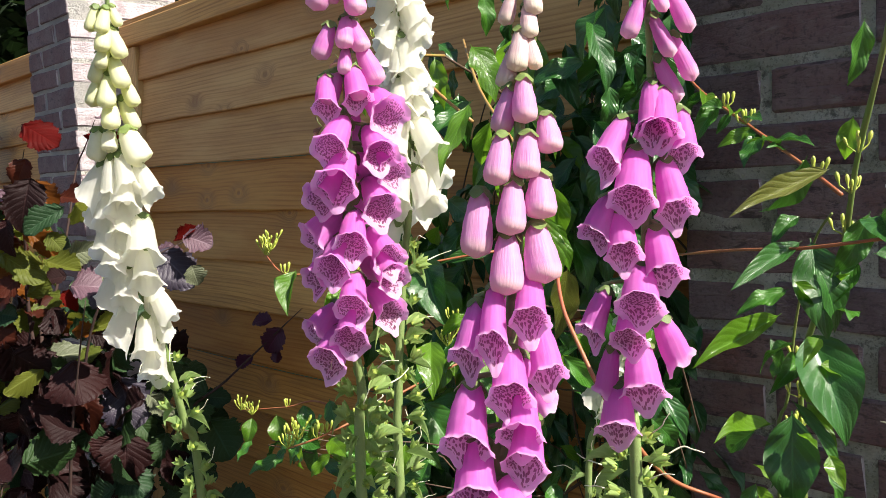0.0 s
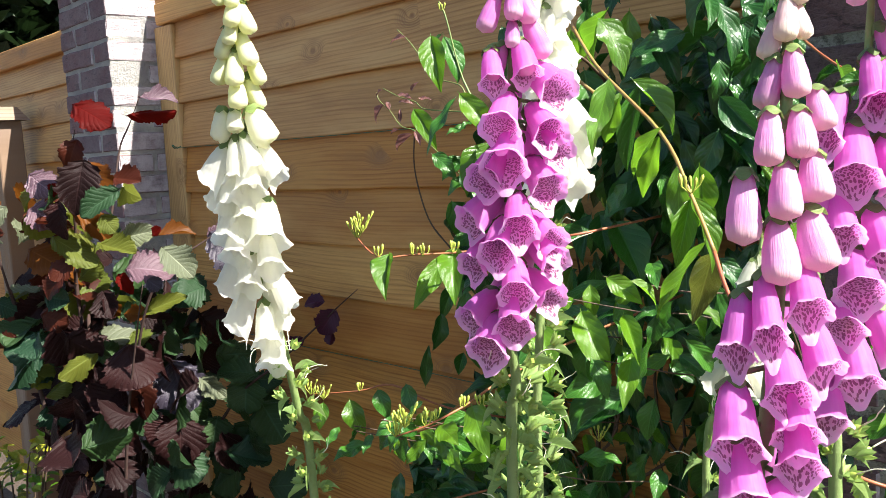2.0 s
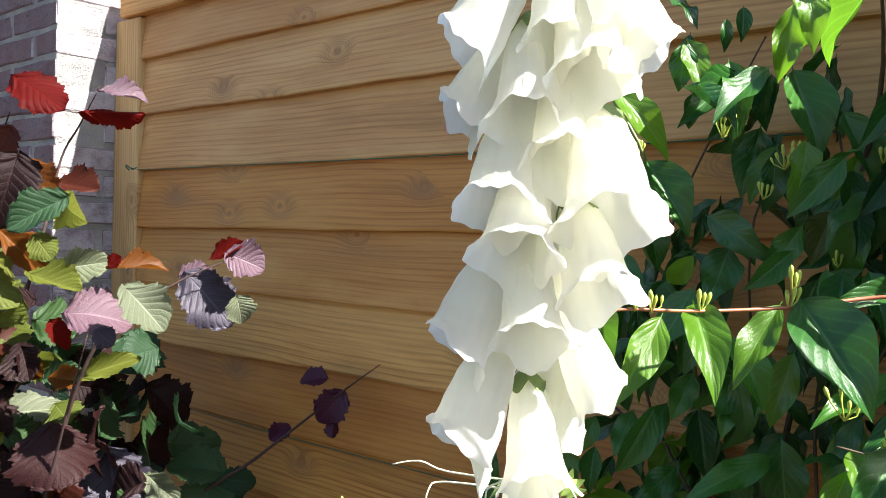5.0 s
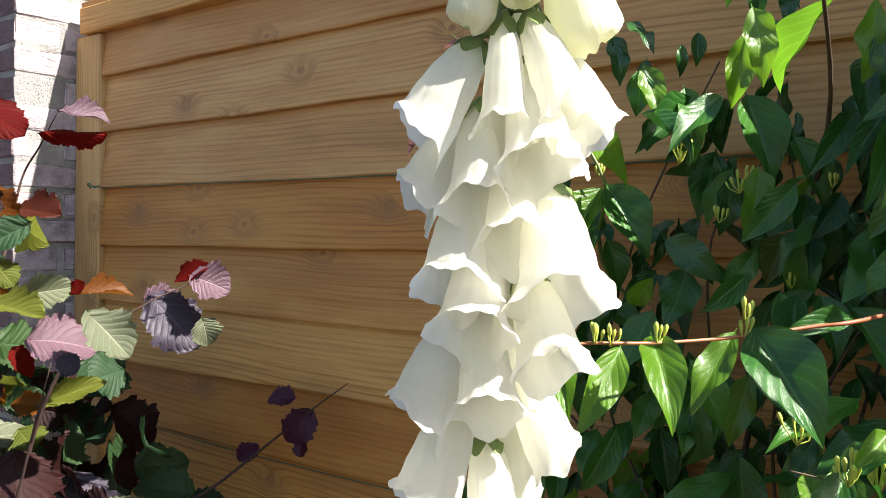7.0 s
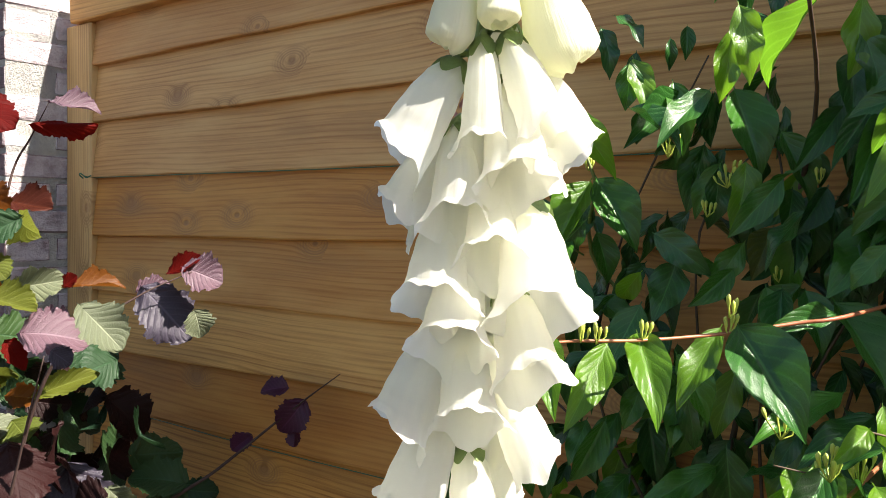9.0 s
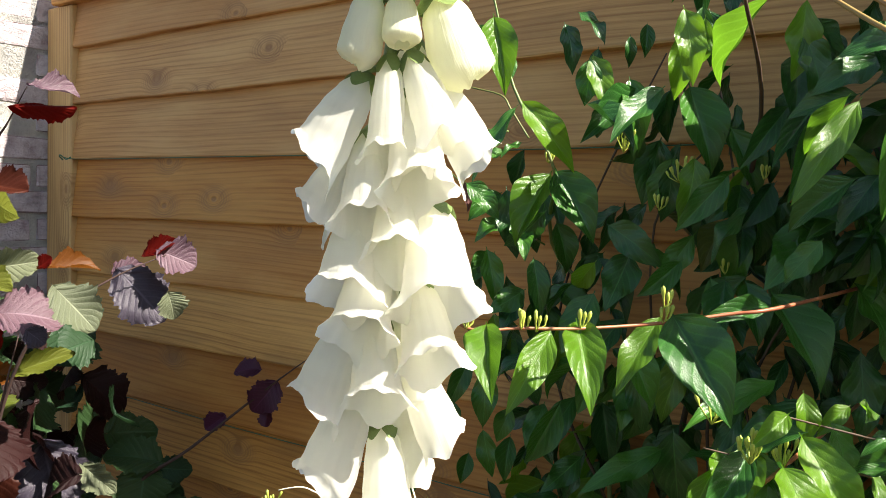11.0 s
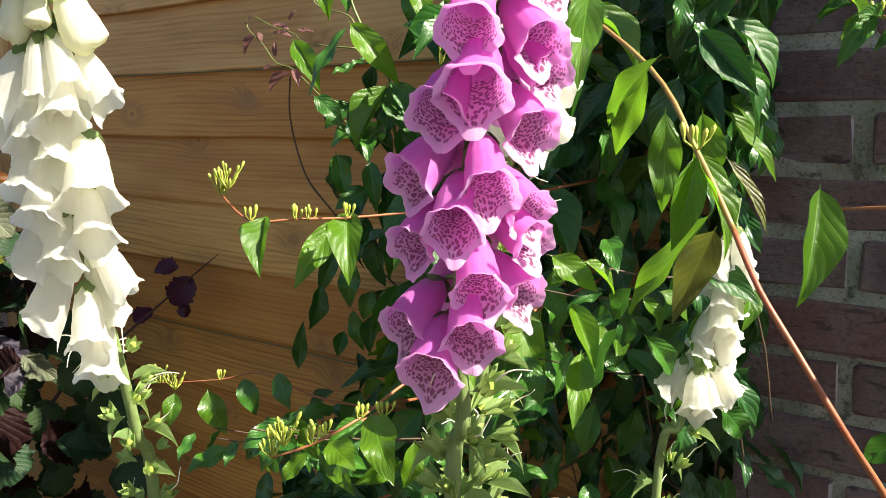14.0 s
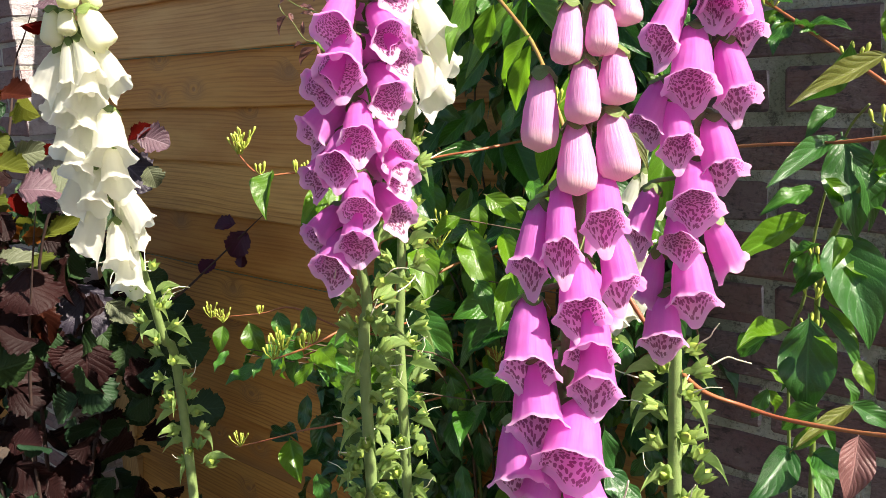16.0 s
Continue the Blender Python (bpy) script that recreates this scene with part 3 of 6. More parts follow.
def bell_fn(seed, inset=0.0, open_=1.0, long_lip=0.0, bend=0.0, frill=1.0, shape=BELL, wing=0.07, point=4):
    rng = random.Random(seed)
    ph = [rng.uniform(0, 6.28) for _ in range(6)]
    lip = rng.uniform(0.26, 0.36) + long_lip
    skew = rng.uniform(-0.05, 0.05)
    def fn(u, v):
        th = 2 * math.pi * u
        c, s = math.cos(th), math.sin(th)
        low, up, side = max(0, -c) ** (1.7 if point > 4 else 2.3), max(0, c), abs(s) ** point
        e = max(0.0, (v - 0.76) / 0.24)
        e = e * e * (3 - 2 * e)
        r = profile(v, shape)
        flat = 1 + e * open_ * (wing * side + 0.02 * up - 0.14 * low) + 0.10 * low * math.sin(math.pi * min(1, v * 1.1))
        r = r * flat * (1 + 0.028 * math.sin(3 * th + ph[0]) * v + e * frill * (0.065 * math.sin(5 * th + ph[1]) + e * 0.045 * math.sin(11 * th + ph[2])))
        # long low ribs of the tube
        r *= 1 + 0.012 * math.sin(14 * th + ph[3]) * (1 - e)
        z = v * (1 - 0.05 * e) + e * (lip * low ** 1.6 + 0.10 * side - 0.07 * up) + e * frill * (0.035 * math.sin(6 * th + ph[4]) + 0.018 * math.sin(13 * th + ph[5]))
        r -= inset * (1.0 if v < 0.97 else 0.3)
        return (r * s + skew * v * v, r * c + 0.05 * math.sin(math.pi * v) - 0.02 + bend * v * v + e * low * 0.4 * long_lip, z)
    return fn


def bud_fn(seed):
    rng = random.Random(seed)
    ph = [rng.uniform(0, 6.28) for _ in range(3)]
    def fn(u, v):
        th = 2 * math.pi * u
        r = profile(v, BUD) * (1 + 0.035 * math.sin(4 * th + ph[0]) * v + 0.02 * math.sin(7 * th + ph[1]))
        r *= 1 - 0.06 * max(0, math.cos(2 * th + ph[2])) * v
        return (r * math.sin(th), r * math.cos(th) * 0.92 + 0.05 * v * v, v)
    return fn


def lip_bud_fn(seed):
    """A bud about to open: a full bag whose lips are folded over one another at the end."""
    rng = random.Random(40 + seed)
    ph = [rng.uniform(0, 6.28) for _ in range(3)]
    def fn(u, v):
        th = 2 * math.pi * u
        c = math.cos(th)
        r = profile(v, FULL_BUD) * (1 + 0.03 * math.sin(3 * th + ph[0]) * v + 0.012 * math.sin(13 * th + ph[1]) * v)
        e = max(0.0, (v - 0.82) / 0.18)
        lip = e * (0.07 * max(0.0, -c) - 0.04 * max(0.0, c) + 0.022 * math.sin(5 * th + ph[2]))
        return (r * math.sin(th), r * c * (0.95 - 0.25 * e) + 0.05 * v * v, v * (1 - 0.03 * e) + lip)
    return fn


def leaf_fn(fold, curl, tip=0.0, wave=0.0, seed=0, twist=0.0):
    rng = random.Random(seed)
    ph, lean = rng.uniform(0, 6.28), rng.uniform(-0.10, 0.10)
    def fn(u, v):
        x = u - 0.5
        vv = max(0.0, (v - 0.06) / 0.94)
        w = max(0.03, math.sin(math.pi * vv ** 0.84) ** 0.86 * (1.0 - 0.30 * vv ** 3)) if 0 < v < 1 else (0.03 if v <= 0 else 0.008)
        px = x * w
        z = abs(px) * fold - curl * v * v - tip * max(0.0, v - 0.7) ** 2 * 4 + wave * math.sin(v * 13 + ph + 2 * x) * abs(x) * 2 * w
        return (px + lean * v * v, v - 0.25 * abs(curl) * v ** 3, z + twist * px * v)
    return fn


def hazel_fn(seed):
    rng = random.Random(seed)
    ph, cup, curl = rng.uniform(0, 6.28), rng.uniform(-0.45, 0.6), rng.uniform(-0.25, 0.75)
    def fn(u, v):
        x = u - 0.5
        vv = max(0.0, (v - 0.05) / 0.95)
        w = math.sin(math.pi * vv ** 0.96) ** 0.60 if 0 < vv < 1 else 0.012
        edge = abs(2 * x) ** 6
        w *= 1 + edge * (0.055 * math.sin(vv * 88 + ph) + 0.075 * math.sin(vv * 34 + ph + 2 * x) + 0.07 * math.sin(vv * 15 + 2 * ph + 5 * x))
        px = x * 0.98 * max(w, 0.02)
        pleat = 0.020 * math.sin((v - abs(px) * 0.8) * 8 * 6.283) * min(1, abs(x) * 5) * (1 - vv)
        heart = -0.10 * abs(2 * x) ** 2 * (1 - vv) ** 4
        return (px, v + heart, abs(px) * cup - curl * v * v + 1.4 * pleat + 0.06 * math.sin(4 * px + ph) + 0.055 * math.sin(9 * v + 5 * x + ph) * abs(2 * x) ** 2)
    return fn


def sepals(name, n, length, width, spread, mat):
    one = sheet("sepal", leaf_fn(0.5, -0.25), 4, 6, mat)
    ms = []
    for i in range(n):
        a = 2 * math.pi * i / n
        out = Vector((math.cos(a), math.sin(a), 0))
        d = out * math.sin(spread) + Vector((0, 0, math.cos(spread)))
        ms.append((one, frame_of(out * 0.003, d, -out, (width, length, length))))
    return joined(name, ms, mat)


def pink_bells(long_lip, bend):
    return [(sheet("corolla", bell_fn(s, 0.0, 1.0, long_lip, bend, 0.65), 52, 20, MAT_PINK, True), sheet("throat", bell_fn(s, 0.014, 1.0, long_lip, bend, 0.65), 52, 20, MAT_PINK_IN, True)) for s in range(6)]


PINK_BELLS_M = pink_bells(0.10, 0.05)
STEEP_BELLS_M = pink_bells(0.12, 0.09)
WHITE_BELLS_M = [(sheet("corolla", bell_fn(s + 20, 0.0, 1.0, 0.0, 0.02, 0.6, SLIM_BELL, 0.24, 9), 64, 24, MAT_WHITE, True), None) for s in range(6)]
PINK_BUDS_M = [sheet("bud_petals", bud_fn(s), 20, 12, MAT_PINK_BUD, True) for s in range(3)]
PALE_BUDS_M = [sheet("bud_petals", bud_fn(s + 4), 20, 12, MAT_PALE_BUD, True) for s in range(3)]
CREAM_BUDS_M = [sheet("bud_petals", bud_fn(s + 12), 20, 12, MAT_CREAM_BUD, True) for s in range(3)]
WHITE_BUDS_M = [sheet("bud_petals", bud_fn(s + 8), 20, 12, MAT_WHITE_BUD, True) for s in range(3)]
FULL_BUDS_M = [sheet("bud_petals", lip_bud_fn(s), 32, 18, MAT_FULL_BUD, True) for s in range(3)]


def cup_fn(stops, reach, floor=0.30):
    """Five broad sepals that clasp the base of a bud or bell."""
    def fn(u, v):
        th = 2 * math.pi * u
        lobe = abs(math.cos(2.5 * th))
        top = reach * (floor + (1 - floor) * lobe ** 1.2)
        z = v * top
        r = profile(z, stops) * 1.06 + 0.012 + 0.05 * v * v * (1 - 0.6 * lobe)
        return (r * math.sin(th), r * math.cos(th), z - 0.03)
    return fn


BELL_CUP_M = sheet("calyx", cup_fn(BELL, 0.21, 0.45), 40, 6, MAT_CUP, True)
BUD_CUP_M = sheet("calyx", cup_fn(BUD, 0.21, 0.55), 40, 6, MAT_CUP, True)
POD = [(0, 0.14), (0.25, 0.27), (0.5, 0.30), (0.72, 0.22), (0.88, 0.10), (1.0, 0.02)]


def sized(fn, k):
    return lambda u, v: tuple(k * c for c in fn(u, v))


POD_CALYX_M = sepals("calyx", 5, 0.0120, 0.0052, 0.55, MAT_CALYX)
POD_M = sheet("pod", sized(lambda u, v: (profile(v, POD) * math.sin(6.2832 * u), profile(v, POD) * math.cos(6.2832 * u), v), 0.0105), 12, 10, MAT_POD, True)
STYLES_M = [tube("style", [(0, 0, 0.012), (0.001, 0.0, 0.022), (0.003 * s, 0.002, 0.027), (0.008 * s, 0.004, 0.033)], 0.0006, 0.00035, MAT_STYLE, 6) for s in (-1, 0.4, 1.2)]
BRACTS_M = [sheet("bract", leaf_fn(0.5, c, 0.2, 0.03, s), 8, 16, MAT_BRACT) for s, c in ((1, 0.2), (2, 0.5), (3, -0.1))]


def axis_point(axis, z):
    for a, b in zip(axis, axis[1:]):
        if b[2] <= z <= a[2]:
            f = (z - b[2]) / (a[2] - b[2])
            return Vector(b).lerp(Vector(a), f)
    end, nxt = (axis[0], axis[1]) if z > axis[0][2] else (axis[-1], axis[-2])
    f = (z - end[2]) / (end[2] - nxt[2]) if end[2] != nxt[2] else 0
    p = Vector(end) + (Vector(end) - Vector(nxt)) * f
    p.z = z
    return p


def foxglove(label, axis, top, bells, buds, bell_set, bud_set, seed, pods=(), thick=0.0047, wide_=0.84, bud_wide=0.95, bud_stretch=1.0, cream_above=9.0, full_set=None):
    rng = random.Random(seed)
    low = Vector(axis[-1])
    foot = Vector((low.x - 0.02, low.y + 0.015, 0.0))
    plant = thing("foxglove", foot, label, "foxglove", "foxgloves by the fence")
    line = [axis_point(axis, top)] + [Vector(p) for p in axis] + [foot.lerp(low, 0.5) + Vector((0.006, -0.004, 0)), foot - Vector((0, 0, 0.03))]
    line = [p - foot for p in line]
    part("stem", tube("stem", line, 0.0016, thick + 0.0004, MAT_STEM, 10, 60, 0.12), plant)
    def hang(z, az, droop, out):
        at = axis_point(axis, z) - foot
        d = way(az, droop)
        flat = Vector((d.x, d.y, 0)).normalized()
        return at + flat * out, d
    def placed(row):
        """Base, way, length and breadth of a flower, given by its offset from the stem or by its stalk's length."""
        if len(row) == 7:
            dx, dy, z, az, droop, length, broad = row
            return z / 1000, axis_point(axis, z / 1000) - foot + Vector((dx, dy, 0)) / 1000, way(az, droop), length, broad / wide_
        z, az, droop, length, out = row
        return z / 1000, *hang(z / 1000, az, droop, out / 1000), length, 1.0
    for row in bells:
        z, base, d, length, broad = placed(row)
        part("pedicel", tube("pedicel", [axis_point(axis, z + 0.004) - foot, base + Vector((0, 0, 0.002)), base + d * 0.002], 0.0013, 0.0015, MAT_STEM, 6, 5), plant)
        size = length / 1000
        up = Vector((0, 0, 1))
        y = (up - d * up.dot(d)).normalized()
        x = y.cross(d)
        rot = Matrix((x, y, d)).transposed().to_4x4()
        corolla, throat = rng.choice(bell_set)
        wide = size * wide_ * broad * rng.uniform(0.95, 1.06)
        m = Matrix.Translation(base) @ rot @ pose(0, 0, 0, 0, 0, rng.uniform(-9, 9)) @ Matrix.Diagonal((wide, wide, size, 1))
        fl = part("flower", corolla, plant, m)
        if throat:
            part("throat", throat, fl)
        part("calyx", BELL_CUP_M, fl, pose(0, -0.02, 0, 0, 0, rng.uniform(0, 70)))
    for row in buds:
        z, base, d, length, broad = placed(row)
        size = (length if len(row) == 7 else min(length * bud_stretch, 32)) / 1000
        up = Vector((0, 0, 1))
        y = (up - d * up.dot(d)).normalized()
        rot = Matrix((y.cross(d), y, d)).transposed().to_4x4()
        wide = size * bud_wide * broad * rng.uniform(0.95, 1.06)
        b = part("bud", rng.choice(full_set if len(row) == 7 else bud_set if z < cream_above else CREAM_BUDS_M), plant, Matrix.Translation(base) @ rot @ Matrix.Diagonal((wide, wide, size, 1)))
        part("calyx", BUD_CUP_M, b, pose(0, 0, 0, 0, 0, rng.uniform(0, 70)))
    if pods:
        z_hi, z_lo, n = pods
        for i in range(n):
            z = z_hi + (z_lo - z_hi) * (i + rng.random() * 0.6) / n
            az = i * 137.5 + rng.uniform(-25, 25)
            at = axis_point(axis, z) - foot
            d = way(az, rng.uniform(-60, -10))
            flat = Vector((d.x, d.y, 0)).normalized()
            base = at + flat * 0.011
            y = Vector((0, 0, 1)) - d * d.z
            y.normalize()
            rot = Matrix((y.cross(d), y, d)).transposed().to_4x4()
            k = rng.uniform(0.75, 1.15)
            pod = part("seed_pod", POD_M, plant, Matrix.Translation(base) @ rot @ Matrix.Diagonal((k, k, k, 1)))
            part("calyx", POD_CALYX_M, pod, pose(0, 0, 0, 0, 0, rng.uniform(0, 70)))
            if rng.random() < (0.85 if i < 7 else 0.35):
                m = 0.9 if i < 7 else 0.75
                part("style", rng.choice(STYLES_M), pod, pose(0, 0, 0, 0, 0, rng.uniform(0, 360)) @ Matrix.Diagonal((m, m, m, 1)), "thin curved white style")
            if rng.random() < 0.95:
                length = rng.uniform(0.018, 0.036)
                part("bract", rng.choice(BRACTS_M), plant, frame_of(at + flat * 0.004, way(az + rng.uniform(-30, 30), rng.uniform(-35, 35)), (0, 0, 1), (length * 0.11, length, length)))
    return plant


def random_bells(seed, z_hi, z_lo, n, length):
    rng = random.Random(seed)
    return [(int(1000 * (z_hi + (z_lo - z_hi) * (i + 0.5) / n)), int(-50 + (-1) ** i * rng.uniform(5, 105)), int(rng.uniform(66, 79)), int(length * rng.uniform(0.92, 1.08)), 3) for i in range(n)]

AXIS_A = [
    (-0.717, 0.321, 1.529), (-0.736, 0.326, 1.465), (-0.757, 0.337, 1.395), (-0.767, 0.351, 1.32), (-0.782, 0.37, 1.26), (-0.785, 0.383, 1.225), (-0.797, 0.403, 1.152),
    (-0.808, 0.421, 1.069),
]
AXIS_B = [
    (-0.494, 0.396, 1.51), (-0.501, 0.397, 1.46), (-0.509, 0.402, 1.392), (-0.519, 0.406, 1.329), (-0.527, 0.411, 1.263), (-0.529, 0.418, 1.217), (-0.539, 0.42, 1.132),
]
AXIS_D = [
    (-0.285, 0.34, 1.467), (-0.285, 0.336, 1.44), (-0.283, 0.328, 1.399), (-0.283, 0.324, 1.358), (-0.285, 0.319, 1.303), (-0.289, 0.316, 1.247), (-0.294, 0.315, 1.19),
]
AXIS_E = [
    (-0.291, 0.457, 1.481), (-0.299, 0.472, 1.434), (-0.301, 0.468, 1.365), (-0.307, 0.468, 1.294), (-0.319, 0.469, 1.22), (-0.32, 0.477, 1.168),
]
WHITE_BUDS = [
    (1538, -132, 74, 19, 9), (1536, -67, 74, 20, 2), (1538, 66, 74, 16, 2), (1525, -64, 74, 23, 2), (1521, 30, 74, 24, 2), (1510, -81, 74, 21, 2), (1503, -138, 74, 24, 5),
    (1500, 36, 74, 27, 2), (1483, -134, 74, 23, 8), (1484, -46, 74, 28, 2), (1483, 68, 74, 24, 10), (1465, -28, 74, 25, 2), (1466, 73, 74, 33, 9),
]
# offset from the stem in mm, height in mm, way in degrees, droop, length, breadth
WHITE_FULL_BUDS = [
    (-5, -11, 1440, -153, 82, 29, 0.95), (5, -6, 1438, -36, 84, 20, 1.15), (14, 4, 1439, 59, 71, 35, 1.1),
]
WHITE_BELLS_0 = [
    (-4, -8, 1410, -134, 60, 37, 0.77), (5, -7, 1416, -56, 80, 39, 0.53), (1, -10, 1389, -55, 71, 37, 0.69), (-5, -6, 1388, -128, 59, 36, 0.67),
    (12, -1, 1402, -31, 70, 37, 0.79), (14, 11, 1410, 23, 63, 36, 0.74), (8, -1, 1375, -47, 66, 36, 0.69), (-3, -10, 1362, -73, 69, 38, 0.82),
    (18, 7, 1363, -34, 70, 42, 0.93),
]
WHITE_BELLS_1 = [
    (3, -8, 1346, -68, 66, 37, 0.79), (14, 4, 1333, -27, 66, 36, 0.89), (-5, -12, 1317, -128, 68, 39, 0.82), (3, -8, 1318, -49, 70, 36, 0.79),
    (9, 5, 1298, 40, 66, 39, 0.74), (12, -3, 1417, 6, 68, 36, 0.62), (-3, -11, 1285, -117, 68, 43, 0.79), (5, -6, 1270, -39, 74, 41, 0.74),
    (3, -1, 1248, -62, 75, 43, 0.74),
]
WHITE_BELLS = WHITE_BELLS_0 + WHITE_BELLS_1 + [(3, 6, 1425 - 21 * k, 95 + 30 * (-1) ** k, 76, 36, 0.66) for k in range(8)]
PINK_L_BUDS = [
    (1533, -128, 70, 35, 13), (1531, -132, 70, 25, 5), (1524, -11, 70, 28, 2), (1496, -130, 70, 28, 11), (1500, -55, 70, 26, 2), (1498, 21, 70, 26, 2), (1478, -53, 70, 21, 2),
    (1481, 55, 70, 36, 9), (1464, -134, 70, 29, 5), (1465, 11, 70, 27, 2),
]
PINK_L_BELLS = [
    (1, -4, 1429, -64, 47, 34, 1.10), (5, 14, 1422, -20, 44, 34, 0.99), (3, -4, 1404, -60, 47, 35, 1.19), (-6, -4, 1393, -81, 45, 34, 1.10),
    (-2, 22, 1408, -7, 36, 36, 0.94), (3, 15, 1385, -18, 46, 34, 1.06), (-15, 5, 1362, -105, 41, 35, 1.13), (6, 0, 1361, -50, 48, 34, 1.06),
    (0, -5, 1344, -66, 46, 34, 1.04), (-1, 19, 1347, -9, 43, 35, 1.04), (-12, 0, 1332, -93, 43, 34, 0.99), (6, 0, 1315, -50, 48, 34, 1.06),
    (-2, 20, 1304, -7, 41, 35, 0.94), (-3, 22, 1329, -6, 35, 36, 0.94), (-14, 2, 1290, -100, 42, 34, 1.10), (5, -1, 1291, -53, 47, 34, 1.06),
    (-4, -5, 1274, -76, 47, 34, 1.17), (-2, 21, 1449, -8, 38, 36, 1.08),
]
PINK_L_BELLS += [(-7, -13, 1460, -46, 71, 27, 1.0), (6, 0, 1465, -15, 73, 27, 1.05)] + [(-2, 3, 1440 - 32 * k, 118 + 26 * (-1) ** k, 54, 34, 1.0) for k in range(5)]
PINK_F_BUDS = [
    (1473, -134, 76, 18, 7), (1466, -43, 76, 19, 3), (1478, -33, 76, 20, 3), (1450, -9, 76, 18, 3),
    (1454, -78, 76, 23, 4), (1445, -131, 76, 21, 5), (1430, -46, 76, 24, 5), (1427, -128, 76, 25, 5),
]
PINK_F_FULL_BUDS = [
    (-3, -9, 1403, -70, 68, 27, 0.91), (6, -1, 1403, -57, 68, 24, 1.08), (9, 8, 1412, -36, 71, 21, 1.12), (3, -7, 1381, -62, 71, 28, 0.92),
    (10, 4, 1384, -49, 71, 24, 1.21), (-12, -14, 1377, -67, 76, 34, 0.84), (1, -8, 1356, -55, 70, 31, 0.94), (10, 2, 1360, -28, 73, 30, 1.06),
]
PINK_F_BELLS = [
    (-3, -10, 1332, -57, 59, 33, 0.67), (8, 2, 1337, -51, 56, 28, 0.93), (-10, -14, 1324, -75, 67, 30, 0.79), (4, -5, 1301, -54, 53, 28, 1.01),
    (11, 6, 1313, -27, 68, 28, 0.87), (-10, -16, 1284, -62, 61, 33, 1.05), (8, 1, 1283, -54, 56, 28, 1.08), (10, 5, 1268, -63, 55, 28, 1.06),
    (-8, -13, 1258, -56, 63, 31, 1.07), (8, -1, 1237, -65, 52, 30, 1.35), (-13, -16, 1230, -57, 69, 29, 1.15),
]
PINK_F_BELLS += [(1221, -95, 66, 34, 3), (1219, -15, 66, 34, 2)] + [(-2, 6, 1330 - 34 * k, 110 + 30 * (-1) ** k, 66, 33, 0.85) for k in range(3)]
PINK_R_BUDS = [
    (1486, -114, 68, 30, 2), (1494, 10, 68, 24, 2), (1490, 42, 68, 38, 12), (1474, 30, 68, 29, 2), (1463, 40, 68, 38, 13), (1451, 45, 68, 38, 4),
]
PINK_R_BELLS = [
    (-9, -13, 1415, -98, 56, 34, 0.87), (-3, -9, 1396, -66, 63, 38, 0.98), (9, 3, 1389, -31, 71, 35, 0.91), (-15, -17, 1368, -104, 64, 29, 1.02),
    (-9, -16, 1359, -52, 63, 31, 1.01), (7, 0, 1348, -41, 69, 33, 1.1), (2, -6, 1324, -65, 54, 31, 1.26), (-16, -17, 1311, -104, 69, 31, 0.87),
    (-2, -7, 1300, -68, 56, 27, 1.18), (10, 5, 1292, 45, 73, 31, 0.95), (3, -4, 1276, -50, 69, 34, 1.09), (-11, -12, 1274, -121, 82, 33, 0.72),
    (-5, -10, 1249, -58, 68, 31, 1.19), (7, 1, 1431, -63, 64, 32, 1.0), (14, 10, 1419, -44, 77, 30, 0.95),
]
PINK_R_BELLS += [(1436, -58, 66, 36, 2)]
GLOSSY_LEAVES_0 = [
    (-1.05, 0.9, 1.48, -113, 50, 110, 28), (-1.041, 0.97, 1.413, -9, 53, 102, 58), (-0.939, 0.98, 1.5, -111, 35, 101, 41),
    (-0.906, 1.03, 1.511, -23, 66, 110, 61), (-0.94, 1.04, 1.452, -101, 68, 85, 47), (-0.778, 0.97, 1.474, -105, 39, 89, 30),
    (-0.747, 0.96, 1.476, -108, 41, 101, 22), (-0.737, 0.95, 1.468, -102, 53, 114, 33), (-0.847, 1.0, 1.458, -4, 64, 87, 41),
    (-0.833, 1.0, 1.397, -72, 48, 58, 42), (-0.736, 0.96, 1.364, -107, 36, 117, 58), (-0.945, 0.98, 1.321, -88, 46, 90, 46),
    (-0.934, 0.98, 1.324, 20, 36, 79, 34), (-0.746, 0.82, 1.288, -107, 0, 82, 22),
]
GLOSSY_LEAVES_1 = [
    (-0.77, 0.9, 1.294, -21, 50, 101, 67), (-0.801, 0.74, 1.285, -28, 45, 102, 59), (-0.958, 0.92, 1.278, -104, 53, 82, 44),
    (-1.063, 0.95, 1.27, -111, 28, 60, 36), (-1.141, 1.0, 1.309, -102, 41, 56, 35), (-1.125, 1.0, 1.357, -109, 28, 56, 31),
    (-1.133, 1.0, 1.385, -120, 36, 58, 37), (-1.074, 1.01, 1.388, -79, 71, 56, 50), (-1.06, 1.01, 1.351, 5, 67, 69, 43),
    (-1.106, 1.0, 1.447, -91, 14, 45, 17), (-1.129, 1.0, 1.438, -105, 20, 44, 20), (-0.747, 0.86, 1.221, -114, 17, 119, 33),
    (-0.726, 0.72, 1.193, -98, 32, 84, 29), (-0.731, 0.78, 1.165, -76, 64, 69, 33),
]
